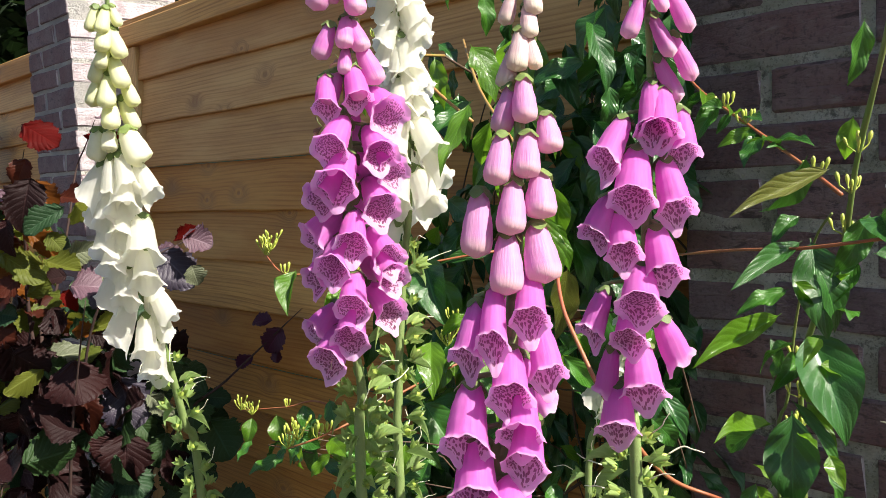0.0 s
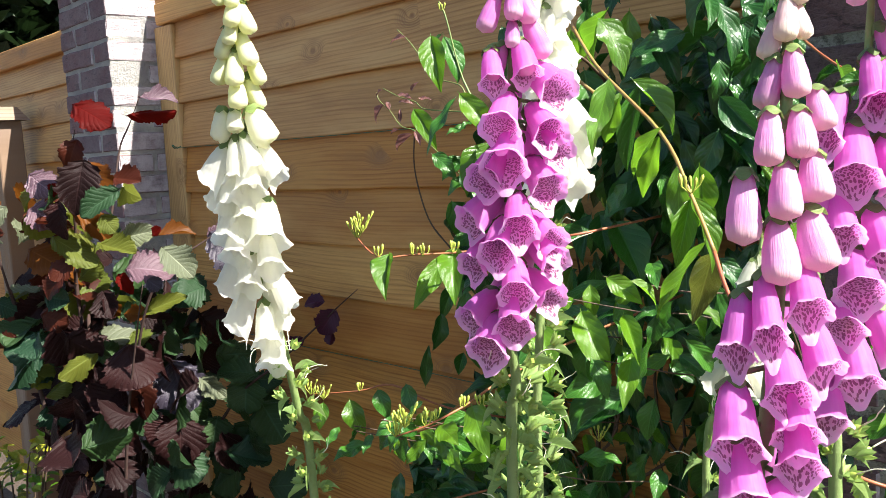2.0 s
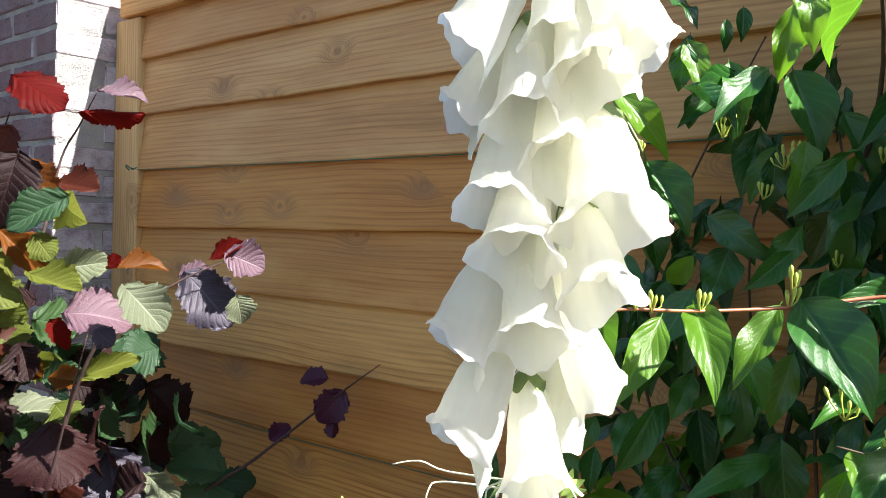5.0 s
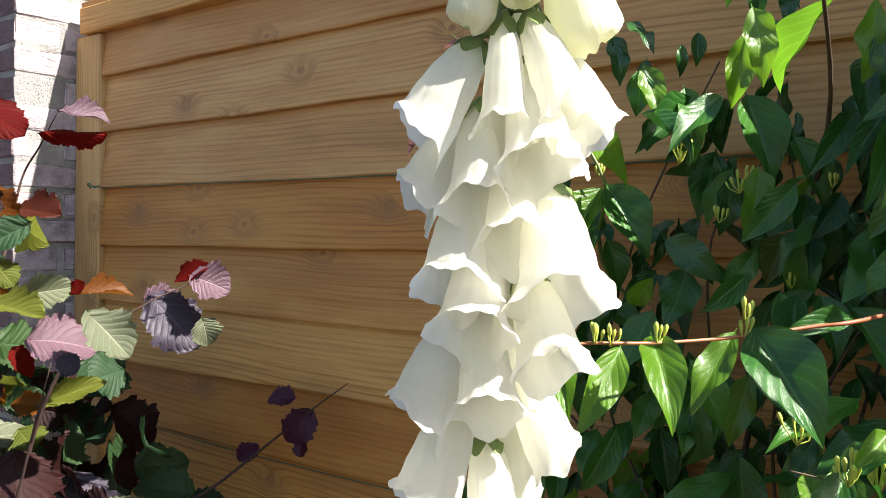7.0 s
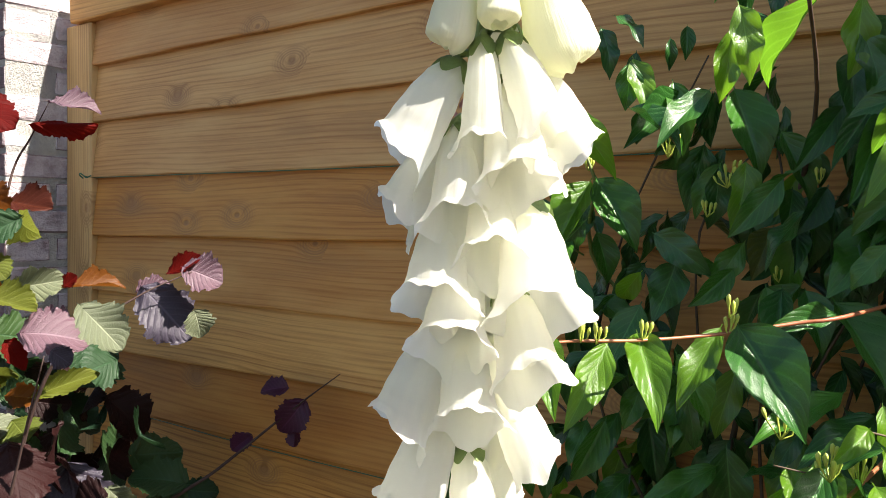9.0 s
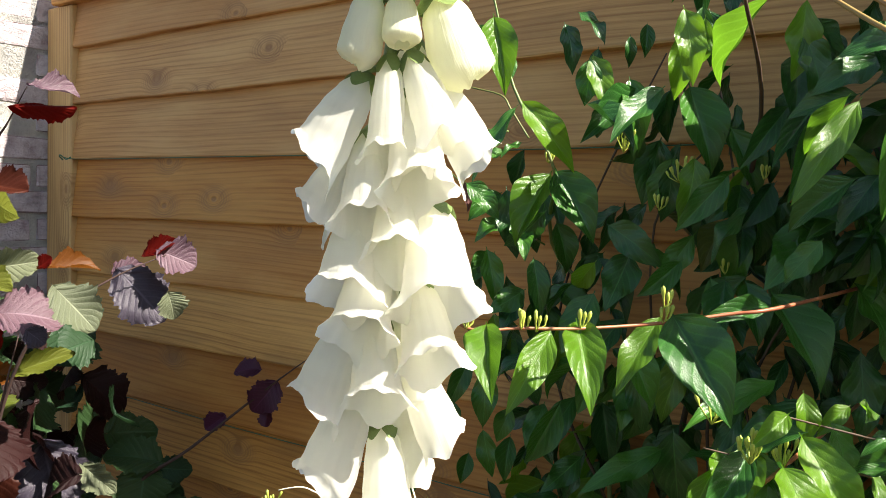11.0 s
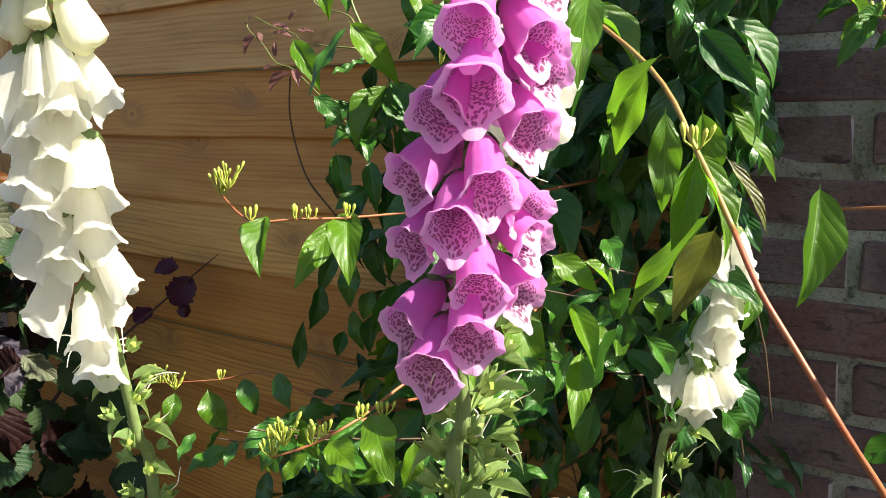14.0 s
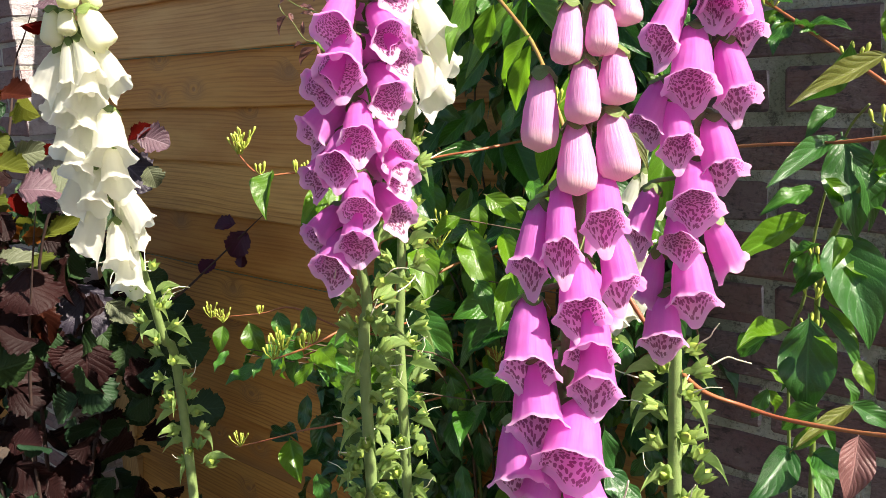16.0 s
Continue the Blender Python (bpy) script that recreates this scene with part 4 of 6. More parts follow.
GLOSSY_LEAVES_2 = [
    (-0.877, 0.93, 1.12, -109, 12, 114, 34), (-0.885, 0.97, 1.132, -56, 71, 92, 52), (-0.872, 0.9, 1.059, -107, 9, 125, 48),
    (-0.779, 0.71, 1.11, -11, 39, 89, 55), (-0.991, 0.97, 1.081, -106, 27, 74, 33), (-1.018, 0.97, 1.028, -108, 1, 105, 38),
    (-1.166, 1.02, 1.073, -27, 66, 69, 32), (-1.122, 1.02, 1.072, -75, 62, 62, 29), (-0.939, 0.98, 1.191, -81, 65, 77, 36),
    (-0.9, 0.98, 1.21, -91, 58, 69, 36), (-1.15, 1.0, 1.157, -56, 69, 78, 39), (-1.173, 1.0, 1.171, -101, 56, 81, 30),
    (-1.194, 1.03, 1.033, -89, 65, 44, 28), (-1.061, 1.0, 1.128, -95, 54, 64, 33),
]
GLOSSY_LEAVES_3 = [
    (-1.018, 1.0, 1.144, -104, 46, 99, 38), (-1.271, 1.0, 0.959, 35, -83, 85, 26), (-1.107, 0.92, 0.959, -102, 8, 109, 47),
    (-1.12, 0.9, 0.94, -6, 34, 71, 44), (-1.124, 0.88, 0.928, -85, 36, 52, 37), (-1.077, 0.94, 0.98, -99, 54, 72, 40),
    (-1.032, 0.94, 0.98, -106, 44, 67, 41), (-0.956, 0.97, 1.035, -117, 10, 65, 29), (-0.804, 0.9, 1.134, -104, -5, 72, 22),
    (-0.711, 0.8, 1.114, -117, 17, 69, 38), (-0.709, 0.84, 1.084, -108, 17, 93, 44), (-0.815, 0.9, 1.08, -88, 53, 55, 34),
    (-0.731, 0.9, 1.196, -110, 13, 95, 36), (-0.941, 0.96, 1.247, -122, 39, 76, 34),
]
GLOSSY_LEAVES_4 = [
    (-1.092, 0.98, 1.207, -116, 52, 71, 36), (-1.036, 0.97, 1.217, -105, 63, 68, 36), (-0.991, 1.0, 1.18, -106, 60, 61, 35),
    (-1.121, 1.02, 1.108, -108, 55, 52, 31), (-0.753, 0.86, 1.093, -105, 38, 115, 47), (-0.958, 0.93, 0.983, -108, 29, 81, 42),
    (-1.128, 0.77, 1.036, -20, 52, 53, 40), (-1.084, 0.79, 1.047, -21, 52, 52, 38), (-0.897, 0.86, 1.239, -3, 54, 77, 40),
    (-0.793, 0.9, 1.302, -41, 60, 64, 36), (-0.972, 0.7, 0.846, -17, 51, 52, 41), (-0.835, 0.8, 1.079, -40, 62, 71, 44),
    (-0.844, 0.9, 1.041, 4, 42, 62, 48), (-0.9, 0.95, 1.497, -103, 33, 104, 36),
]
GLOSSY_LEAVES = GLOSSY_LEAVES_0 + GLOSSY_LEAVES_1 + GLOSSY_LEAVES_2 + GLOSSY_LEAVES_3 + GLOSSY_LEAVES_4
BRIGHT_LEAVES_0 = [
    (-1.048, 0.9, 1.486, 3, 44, 104, 40), (-1.152, 0.9, 1.47, 7, 56, 81, 35), (-1.044, 0.97, 1.41, -108, 54, 101, 48),
    (-0.853, 0.68, 1.279, -48, 37, 82, 36), (-0.89, 0.61, 1.279, -53, 38, 70, 30), (-0.685, 0.64, 1.207, -48, 25, 70, 36),
    (-0.757, 0.6, 1.118, -35, 22, 69, 37), (-0.769, 0.56, 1.103, -17, 10, 48, 28), (-0.783, 0.54, 1.103, 9, -53, 24, 12),
    (-1.03, 0.95, 1.002, -78, 55, 49, 29), (-0.736, 0.74, 1.192, -71, 37, 67, 30), (-0.695, 0.72, 1.21, -36, 36, 92, 39),
    (-0.597, 0.66, 1.225, -39, 38, 63, 22), (-0.588, 0.66, 1.187, -65, 39, 67, 24),
]
BRIGHT_LEAVES_1 = [
    (-1.232, 0.74, 1.004, -54, 53, 47, 32), (-1.176, 0.75, 1.017, -19, 57, 66, 40), (-0.913, 0.66, 1.048, -10, 19, 59, 20),
    (-0.877, 0.66, 1.059, -22, 29, 88, 35), (-1.0, 0.68, 0.896, -25, 47, 64, 39), (-1.06, 0.86, 1.573, -28, 69, 93, 43),
    (-1.002, 0.98, 1.545, -31, 59, 78, 33), (-0.824, 0.8, 1.541, -30, 66, 71, 29),
]
BRIGHT_LEAVES = BRIGHT_LEAVES_0 + BRIGHT_LEAVES_1
DULL_LEAVES = [
    (-0.856, 1.02, 1.358, -100, 50, 66, 37), (-0.824, 0.78, 1.277, -108, 48, 83, 31), (-0.885, 0.7, 1.267, -89, 44, 87, 31),
]
UPPER_LEAVES = [
    (-0.788, 0.93, 1.574, 151, 36, 129, 40), (-0.756, 0.93, 1.568, 180, 84, 81, 35), (-0.889, 0.98, 1.566, 180, 83, 83, 35),
    (-0.68, 0.8, 1.455, -110, 47, 110, 27), (-0.688, 0.8, 1.458, 180, 51, 61, 19), (-0.633, 0.76, 1.46, -165, 77, 103, 27),
    (-0.998, 0.97, 1.54, 180, 85, 58, 33), (-1.133, 0.96, 1.587, 0, 63, 87, 48), (-1.133, 0.96, 1.591, 180, 34, 101, 29),
]
MID_LEAVES = [
    (-0.688, 0.78, 1.209, 0, 58, 52, 33), (-0.545, 0.64, 1.219, 161, 55, 107, 29), (-0.554, 0.7, 1.197, 50, 46, 66, 23),
    (-0.564, 0.7, 1.234, 180, 51, 44, 20), (-0.523, 0.6, 1.24, 180, 89, 30, 16), (-0.551, 0.86, 1.452, 0, 42, 75, 50),
    (-0.548, 0.86, 1.385, 0, 40, 46, 33), (-0.714, 0.85, 1.345, 180, 54, 52, 30), (-0.667, 0.85, 1.356, 0, 70, 55, 34),
]
ARCH_LEAVES = [
    (-0.589, 0.62, 1.51, 0, 46, 64, 33), (-0.535, 0.56, 1.449, -66, 39, 103, 25), (-0.62, 0.72, 1.46, 23, 50, 75, 37),
    (-0.496, 0.58, 1.406, 180, 39, 68, 17), (-0.477, 0.6, 1.373, 0, 89, 55, 27), (-0.509, 0.62, 1.374, 0, 89, 71, 24),
    (-0.42, 0.66, 1.325, -82, 61, 82, 33), (-0.465, 0.6, 1.301, 138, 51, 87, 30), (-0.464, 0.59, 1.312, 172, 50, 109, 23),
    (-0.542, 0.82, 1.375, 31, 47, 87, 23), (-0.495, 0.7, 1.339, 0, 54, 69, 15), (-0.566, 0.62, 1.436, 180, 66, 52, 20),
]
PIER_GLOSSY = [
    (-0.314, 0.74, 1.318, -44, 65, 88, 46), (-0.321, 0.75, 1.236, -35, 48, 102, 60), (-0.34, 0.76, 1.159, -66, 71, 91, 54),
    (-0.304, 0.7, 1.319, -99, 15, 93, 18), (-0.342, 0.74, 1.042, -96, 21, 75, 36), (-0.319, 0.72, 1.051, -30, 5, 44, 28),
    (-0.344, 0.75, 1.203, -112, -58, 26, 12),
]
PIER_BRIGHT = [
    (-0.322, 0.7, 1.258, -102, 16, 123, 21), (-0.339, 0.72, 1.157, -97, 0, 94, 18), (-0.315, 0.73, 1.179, -1, 57, 50, 17),
    (-0.276, 0.68, 1.153, -48, 36, 29, 16), (-0.277, 0.7, 1.281, -49, -40, 23, 11), (-0.299, 0.72, 1.237, -89, 27, 36, 15),
    (-0.315, 0.72, 1.199, -44, 29, 27, 13),
]
PIER_DULL = [
    (-0.249, 0.62, 1.378, -102, 15, 123, 14), (-0.27, 0.66, 1.125, -97, 4, 97, 12),
]
PIER_BRONZE = [
    (-0.255, 0.62, 1.12, -77, 50, 50, 28),
]
PIER_SMALL = [
    (-0.323, 0.72, 1.181, 0, 50, 80, 18), (-0.364, 0.74, 1.142, 180, 38, 49, 22), (-0.262, 0.72, 1.492, 180, 81, 54, 20),
    (-0.271, 0.72, 1.417, 180, 79, 36, 20),
]
HAZEL_LEAVES_0 = [
    (-1.822, 0.62, 1.522, 26, 26, 91, 64, 0), (-2.064, 0.84, 1.52, 55, -5, 105, 35, 0), (-2.038, 0.86, 1.563, 57, 2, 80, 49, 3),
    (-1.828, 0.62, 1.456, -79, 58, 55, 45, 7), (-1.759, 0.6, 1.414, -55, 64, 90, 79, 1), (-1.8, 0.63, 1.411, 15, 62, 78, 59, 4),
    (-1.775, 0.66, 1.382, 41, 15, 63, 51, 7), (-1.664, 0.62, 1.358, -97, 28, 78, 45, 2), (-1.99, 0.58, 1.393, 20, 31, 73, 61, 3),
    (-1.952, 0.56, 1.324, 30, 22, 60, 66, 3), (-1.849, 0.58, 1.338, -51, 66, 65, 52, 1), (-1.886, 0.62, 1.323, 39, 36, 101, 44, 4),
]
HAZEL_LEAVES_1 = [
    (-1.796, 0.64, 1.306, 36, 50, 42, 40, 5), (-1.897, 0.58, 1.262, 40, 31, 104, 60, 5), (-1.766, 0.62, 1.256, 41, 22, 78, 48, 5),
    (-1.766, 0.66, 1.261, 44, -10, 70, 45, 8), (-1.696, 0.7, 1.267, 59, -6, 75, 35, 4), (-1.72, 0.65, 1.202, 44, -4, 79, 73, 3),
    (-1.624, 0.68, 1.245, 38, 43, 76, 61, 8), (-1.695, 0.86, 1.278, 57, -24, 54, 29, 0), (-1.67, 0.87, 1.287, 41, 19, 59, 59, 3),
    (-1.731, 0.84, 1.251, 37, 45, 104, 84, 6), (-1.631, 0.86, 1.225, 29, 67, 39, 43, 8), (-1.745, 0.84, 1.249, 45, -18, 49, 34, 3),
]
HAZEL_LEAVES_2 = [
    (-1.974, 0.56, 1.238, 25, 23, 84, 73, 4), (-1.781, 0.66, 1.041, -5, 56, 91, 114, 1), (-1.88, 0.8, 0.962, -6, 56, 119, 110, 6),
    (-1.774, 0.95, 0.921, -125, -21, 89, 69, 2), (-1.79, 0.93, 0.913, -51, 62, 79, 93, 2), (-1.783, 0.95, 0.909, 42, 7, 55, 46, 2),
    (-1.92, 0.6, 0.887, 25, 27, 130, 102, 1), (-1.78, 0.76, 0.864, -35, 57, 91, 101, 1), (-1.785, 0.96, 0.85, 15, 54, 106, 106, 2),
    (-1.846, 0.88, 0.825, -56, 60, 76, 98, 2), (-2.016, 0.6, 1.059, -29, 57, 71, 70, 2), (-2.034, 0.58, 0.89, 14, 35, 60, 74, 2),
]
HAZEL_LEAVES_3 = [
    (-1.843, 0.62, 1.024, -101, 24, 82, 44, 5), (-1.989, 0.66, 1.012, 45, -21, 113, 55, 8), (-1.826, 0.72, 1.096, 59, -20, 94, 34, 5),
    (-1.887, 0.7, 1.088, 45, -14, 54, 46, 2), (-1.866, 0.7, 1.094, 42, 7, 52, 37, 4), (-2.103, 0.58, 0.956, 21, 9, 56, 65, 5),
    (-2.023, 0.58, 0.916, 36, -36, 64, 38, 5), (-2.006, 0.6, 0.918, 25, 11, 103, 84, 1), (-2.012, 0.6, 0.784, 27, 8, 75, 75, 3),
    (-1.59, 1.04, 1.069, -115, 49, 60, 52, 9), (-1.63, 1.04, 1.086, -123, -11, 39, 39, 9), (-1.72, 1.04, 0.993, -114, 36, 40, 32, 9),
]
HAZEL_LEAVES_4 = [
    (-1.611, 1.04, 1.02, -50, 63, 28, 24, 9), (-1.865, 0.58, 1.193, -104, 36, 53, 49, 7), (-1.879, 0.62, 1.178, 24, -37, 62, 44, 5),
    (-1.968, 0.58, 1.14, 33, 9, 62, 50, 2), (-1.659, 0.66, 1.185, 39, 35, 30, 30, 6), (-1.975, 0.57, 1.103, 32, 17, 64, 57, 7),
    (-1.844, 0.7, 0.968, 2, 62, 91, 51, 7), (-1.865, 0.6, 1.218, -104, 36, 54, 43, 7), (-1.83, 0.84, 0.928, 19, 32, 70, 43, 8),
    (-1.742, 0.64, 1.192, 19, 39, 40, 28, 0), (-1.684, 0.69, 1.268, 48, -37, 22, 20, 0), (-1.896, 0.6, 1.371, -131, 43, 26, 40, 0),
]
HAZEL_LEAVES_5 = [
    (-1.839, 0.92, 0.798, 11, 53, 86, 94, 2), (-1.855, 0.72, 0.892, -77, 63, 67, 74, 2), (-1.789, 0.86, 0.773, -4, 53, 55, 87, 2),
    (-1.826, 0.66, 0.952, -99, 38, 72, 81, 1), (-1.802, 0.74, 0.857, -101, 43, 56, 62, 1),
]
HAZEL_LEAVES = HAZEL_LEAVES_0 + HAZEL_LEAVES_1 + HAZEL_LEAVES_2 + HAZEL_LEAVES_3 + HAZEL_LEAVES_4 + HAZEL_LEAVES_5

AXIS_C = [(-0.552, 0.497, 1.532), (-0.551, 0.497, 1.462), (-0.549, 0.495, 1.367), (-0.558, 0.491, 1.295), (-0.565, 0.486, 1.197), (-0.569, 0.486, 1.105)]
WHITE_C_BELLS = [
    (-5, -6, 1350, -122, 63, 40, 0.74), (3, -6, 1396, -72, 66, 38, 0.74), (3, -6, 1434, -70, 66, 38, 0.74), (4, -6, 1462, -60, 66, 38, 0.74),
    (9, 0, 1393, -4, 62, 40, 0.86), (9, 5, 1411, 30, 58, 40, 0.72), (9, 2, 1436, 11, 62, 40, 0.86), (-6, 4, 1385, 160, 66, 38, 0.76), (-3, 7, 1415, 110, 66, 38, 0.76),
]
AXIS_F = [(-0.512, 0.784, 1.285), (-0.518, 0.774, 1.227), (-0.526, 0.762, 1.170), (-0.540, 0.750, 1.110), (-0.556, 0.742, 1.040)]
AXIS_G = [(-0.14, 0.46, 1.46), (-0.14, 0.455, 1.36), (-0.142, 0.45, 1.2)]

white = foxglove("tall white foxglove with greenish buds, hanging bells", AXIS_A, 1.60, WHITE_BELLS, WHITE_BUDS + WHITE_FULL_BUDS, WHITE_BELLS_M, WHITE_BUDS_M, 1, (1.222, 1.0, 30), wide_=0.84, bud_wide=0.90, bud_stretch=1.22, full_set=FULL_BUDS_M)
# styles left hanging where the lowest bells have dropped
for pts in ([(-0.788, 0.394, 1.220), (-0.836, 0.392, 1.216), (-0.847, 0.385, 1.22), (-0.857, 0.378, 1.218)],
            [(-0.788, 0.394, 1.216), (-0.836, 0.39, 1.212), (-0.84, 0.383, 1.209), (-0.837, 0.378, 1.2)],
            [(-0.788, 0.394, 1.242), (-0.778, 0.385, 1.238), (-0.77, 0.38, 1.231), (-0.76, 0.374, 1.224)],
            [(-0.788, 0.394, 1.225), (-0.8, 0.375, 1.221), (-0.798, 0.368, 1.214), (-0.801, 0.362, 1.207)]):
    part("style", tube("style", [Vector(p) - white.location for p in pts], 0.0005, 0.0003, MAT_STYLE, 6, 12), white, None, "thin curved white style")
foxglove("pink foxglove in full flower with spotted throats", AXIS_B, 1.57, PINK_L_BELLS, PINK_L_BUDS, PINK_BELLS_M, PINK_BUDS_M, 2, (1.235, 0.98, 54), wide_=1.12, bud_wide=0.98)
foxglove("white foxglove standing close behind a pink one", AXIS_C, 1.66, WHITE_C_BELLS + random_bells(3, 1.67, 1.44, 34, 38), [], WHITE_BELLS_M, WHITE_BUDS_M, 3, (1.33, 0.98, 56), wide_=0.78)
foxglove("pink foxglove with pale closed buds above open bells", AXIS_D, 1.52, PINK_F_BELLS, PINK_F_BUDS + PINK_F_FULL_BUDS, STEEP_BELLS_M, PALE_BUDS_M, 4, (1.18, 1.0, 12), wide_=0.88, bud_wide=0.88, cream_above=1.437, full_set=PALE_BUDS_M)
foxglove("deep pink foxglove with pink buds, against dark brick", AXIS_E, 1.53, PINK_R_BELLS, PINK_R_BUDS, STEEP_BELLS_M, PINK_BUDS_M, 5, (1.215, 0.98, 40), wide_=0.80, bud_wide=0.68)
foxglove("small white foxglove in front of the brick pier", AXIS_F, 1.30, [(-11, -6, 1166, -150, 60, 36, 0.80), (0, -8, 1160, -70, 70, 38, 0.85), (9, 0, 1165, 10, 60, 36, 0.80)] + random_bells(8, 1.280, 1.158, 17, 37), [], WHITE_BELLS_M, WHITE_BUDS_M, 6, (1.11, 0.95, 12), 0.0045, wide_=0.76)
foxglove("pale foxglove with a few bells beside the pier", AXIS_G, 1.5, random_bells(11, 1.44, 1.36, 3, 34), [], WHITE_BELLS_M, WHITE_BUDS_M, 7, (1.3, 1.1, 4))

# ---- honeysuckle on the fence and the pier ----
LEAVES_M = [sheet("leaf", leaf_fn(f, c, t, w, s, tw), 10, 20, MAT_LEAF) for s, (f, c, t, w, tw) in enumerate(((0.18, 0.10, 0.20, 0.05, 0.0), (0.34, 0.22, 0.2, 0.04, 0.20), (0.12, 0.30, 0.15, 0.07, -0.20), (0.42, 0.05, 0.3, 0.03, 0.12), (0.24, 0.42, 0.1, 0.05, 0.1), (0.08, -0.08, 0.35, 0.06, -0.1)))]


def with_material(meshes, mat):
    out = []
    for me in meshes:
        c = me.copy()
        c.materials[0] = mat
        out.append(c)
    return out


YOUNG_M = with_material(LEAVES_M, MAT_LEAF_YOUNG)
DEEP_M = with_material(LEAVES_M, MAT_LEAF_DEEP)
OLIVE_M = with_material(LEAVES_M, MAT_LEAF_OLIVE)
BRONZE_M = with_material(LEAVES_M, MAT_LEAF_BRONZE)
LANCE_M = [sheet("leaf", leaf_fn(0.5, c, 0.9, 0.05, s, t), 10, 24, MAT_LEAF_YOUNG) for s, (c, t) in enumerate(((-0.35, 0.3), (-0.20, -0.3)))]
OUTWARD = Vector((0.50, -0.52, 0.72))
BUDLET_M = sheet("flower_bud", lambda u, v: (0.0021 * math.sin(6.2832 * u) * profile(v, [(0, 0.4), (0.6, 1.0), (0.85, 0.9), (1, 0.05)]), 0.0021 * math.cos(6.2832 * u) * profile(v, [(0, 0.4), (0.6, 1.0), (0.85, 0.9), (1, 0.05)]) + 0.001 * v, 0.012 * v), 7, 6, MAT_BUD_GREEN, True)


FACE_OUT = Vector((0.42, -0.72, 0.55))


def leaves_on(plant, rows, meshes, seed, face=OUTWARD):
    rng = random.Random(seed)
    o = plant.location
    for x, y, z, az, droop, length, width in rows:
        hint = face + Vector([rng.uniform(-0.28, 0.28) for _ in range(3)])
        k = length / 1000
        wide = min(0.92 * width, 0.54 * length) / 1000
        part("leaf", rng.choice(meshes), plant, frame_of(Vector((x, y, z)) - o, way(az, droop), hint, (wide, k, min(k, 2.6 * wide))))


def stem_on(plant, points, r0, r1, mat, label=""):
    pts = [Vector(p) - plant.location for p in points]
    part("stem", tube("stem", pts, r0, r1, mat, 8, None, 0.25), plant, None, label)


def bud_cluster(plant, at, n, seed, spread=0.005):
    """Small upright flower buds that fan out from one node on short stalks."""
    rng = random.Random(seed)
    node_at = Vector(at) - plant.location
    for i in range(n):
        a = 2.4 * i + rng.uniform(-0.4, 0.4)
        out = Vector((math.cos(a), math.sin(a), 0)) * spread * (0.4 + i / n * (1.6 if n > 5 else 0.8))
        tip = node_at + out + Vector((0, 0, rng.uniform(0.002, 0.007) + (0.006 if n > 5 else 0.0) * (i % 3)))
        d = (out * 0.6 + Vector((rng.uniform(-0.002, 0.002), 0, 0.012))).normalized()
        k = rng.uniform(0.62, 0.92)
        bud = part("flower_bud", BUDLET_M, plant, Matrix.Translation(tip) @ d.to_track_quat("Z", "Y").to_matrix().to_4x4() @ Matrix.Diagonal((k, k, k, 1)))
        stalk = [bud.matrix_basis.inverted() @ (node_at - Vector((0, 0, 0.001))), Vector((0, 0, -0.001)), Vector((0, 0, 0.001))]
        part("stalk", tube("stalk", stalk, 0.0008, 0.0008, MAT_BUD_GREEN, 5, 4), bud)


climber = thing("climbing_honeysuckle", (-0.95, 1.05, 0), "evergreen honeysuckle with glossy pointed leaves covering the fence", "climbing plant")
TWIG = [(-0.94, 0.6, 1.296), (-0.901, 0.6, 1.274), (-0.872, 0.63, 1.274), (-0.843, 0.67, 1.273), (-0.802, 0.73, 1.276), (-0.765, 0.77, 1.283), (-0.736, 0.8, 1.288), (-0.7, 0.94, 1.3)]
stem_on(climber, TWIG, 0.0010, 0.0018, MAT_VINE, "reddish young shoot")
FRONT_TWIG = [(-0.793, 0.52, 1.096), (-0.767, 0.54, 1.107), (-0.75, 0.58, 1.121), (-0.75, 0.64, 1.135), (-0.728, 0.7, 1.157), (-0.716, 0.76, 1.17), (-0.7, 0.95, 1.19)]
stem_on(climber, FRONT_TWIG, 0.0010, 0.0018, MAT_VINE, "reddish young shoot")
LOW_TWIG = [(-1.265, 0.74, 1.01), (-1.174, 0.77, 1.024), (-1.125, 0.80, 1.034), (-1.041, 0.84, 1.002), (-0.95, 1.0, 0.95)]
stem_on(climber, LOW_TWIG, 0.0010, 0.0020, MAT_VINE, "reddish young shoot")
LOW_TWIG_B = [(-0.944, 0.66, 1.027), (-0.826, 0.63, 1.077), (-0.808, 0.66, 1.086), (-0.842, 0.75, 1.068), (-0.85, 0.95, 1.03)]
stem_on(climber, LOW_TWIG_B, 0.0010, 0.0020, MAT_VINE, "reddish young shoot")
stem_on(climber, [(-1.135, 0.68, 0.845), (-1.072, 0.69, 0.869), (-1.003, 0.71, 0.896), (-0.958, 0.74, 0.908), (-0.90, 0.98, 0.90)], 0.0010, 0.0018, MAT_VINE, "reddish young shoot")
stem_on(climber, [(-1.135, 0.955, 1.64), (-1.125, 0.96, 1.612), (-1.098, 0.965, 1.51), (-1.043, 0.973, 1.411), (-1.07, 1.02, 1.323), (-1.0, 1.05, 1.1), (-0.96, 1.06, 0.0)], 0.0012, 0.0032, MAT_VINE_GREEN)
stem_on(climber, [(-0.756, 0.75, 1.53), (-0.72, 0.66, 1.519), (-0.658, 0.62, 1.495), (-0.622, 0.6, 1.471), (-0.58, 0.61, 1.435)], 0.0017, 0.0017, MAT_VINE_TAN)
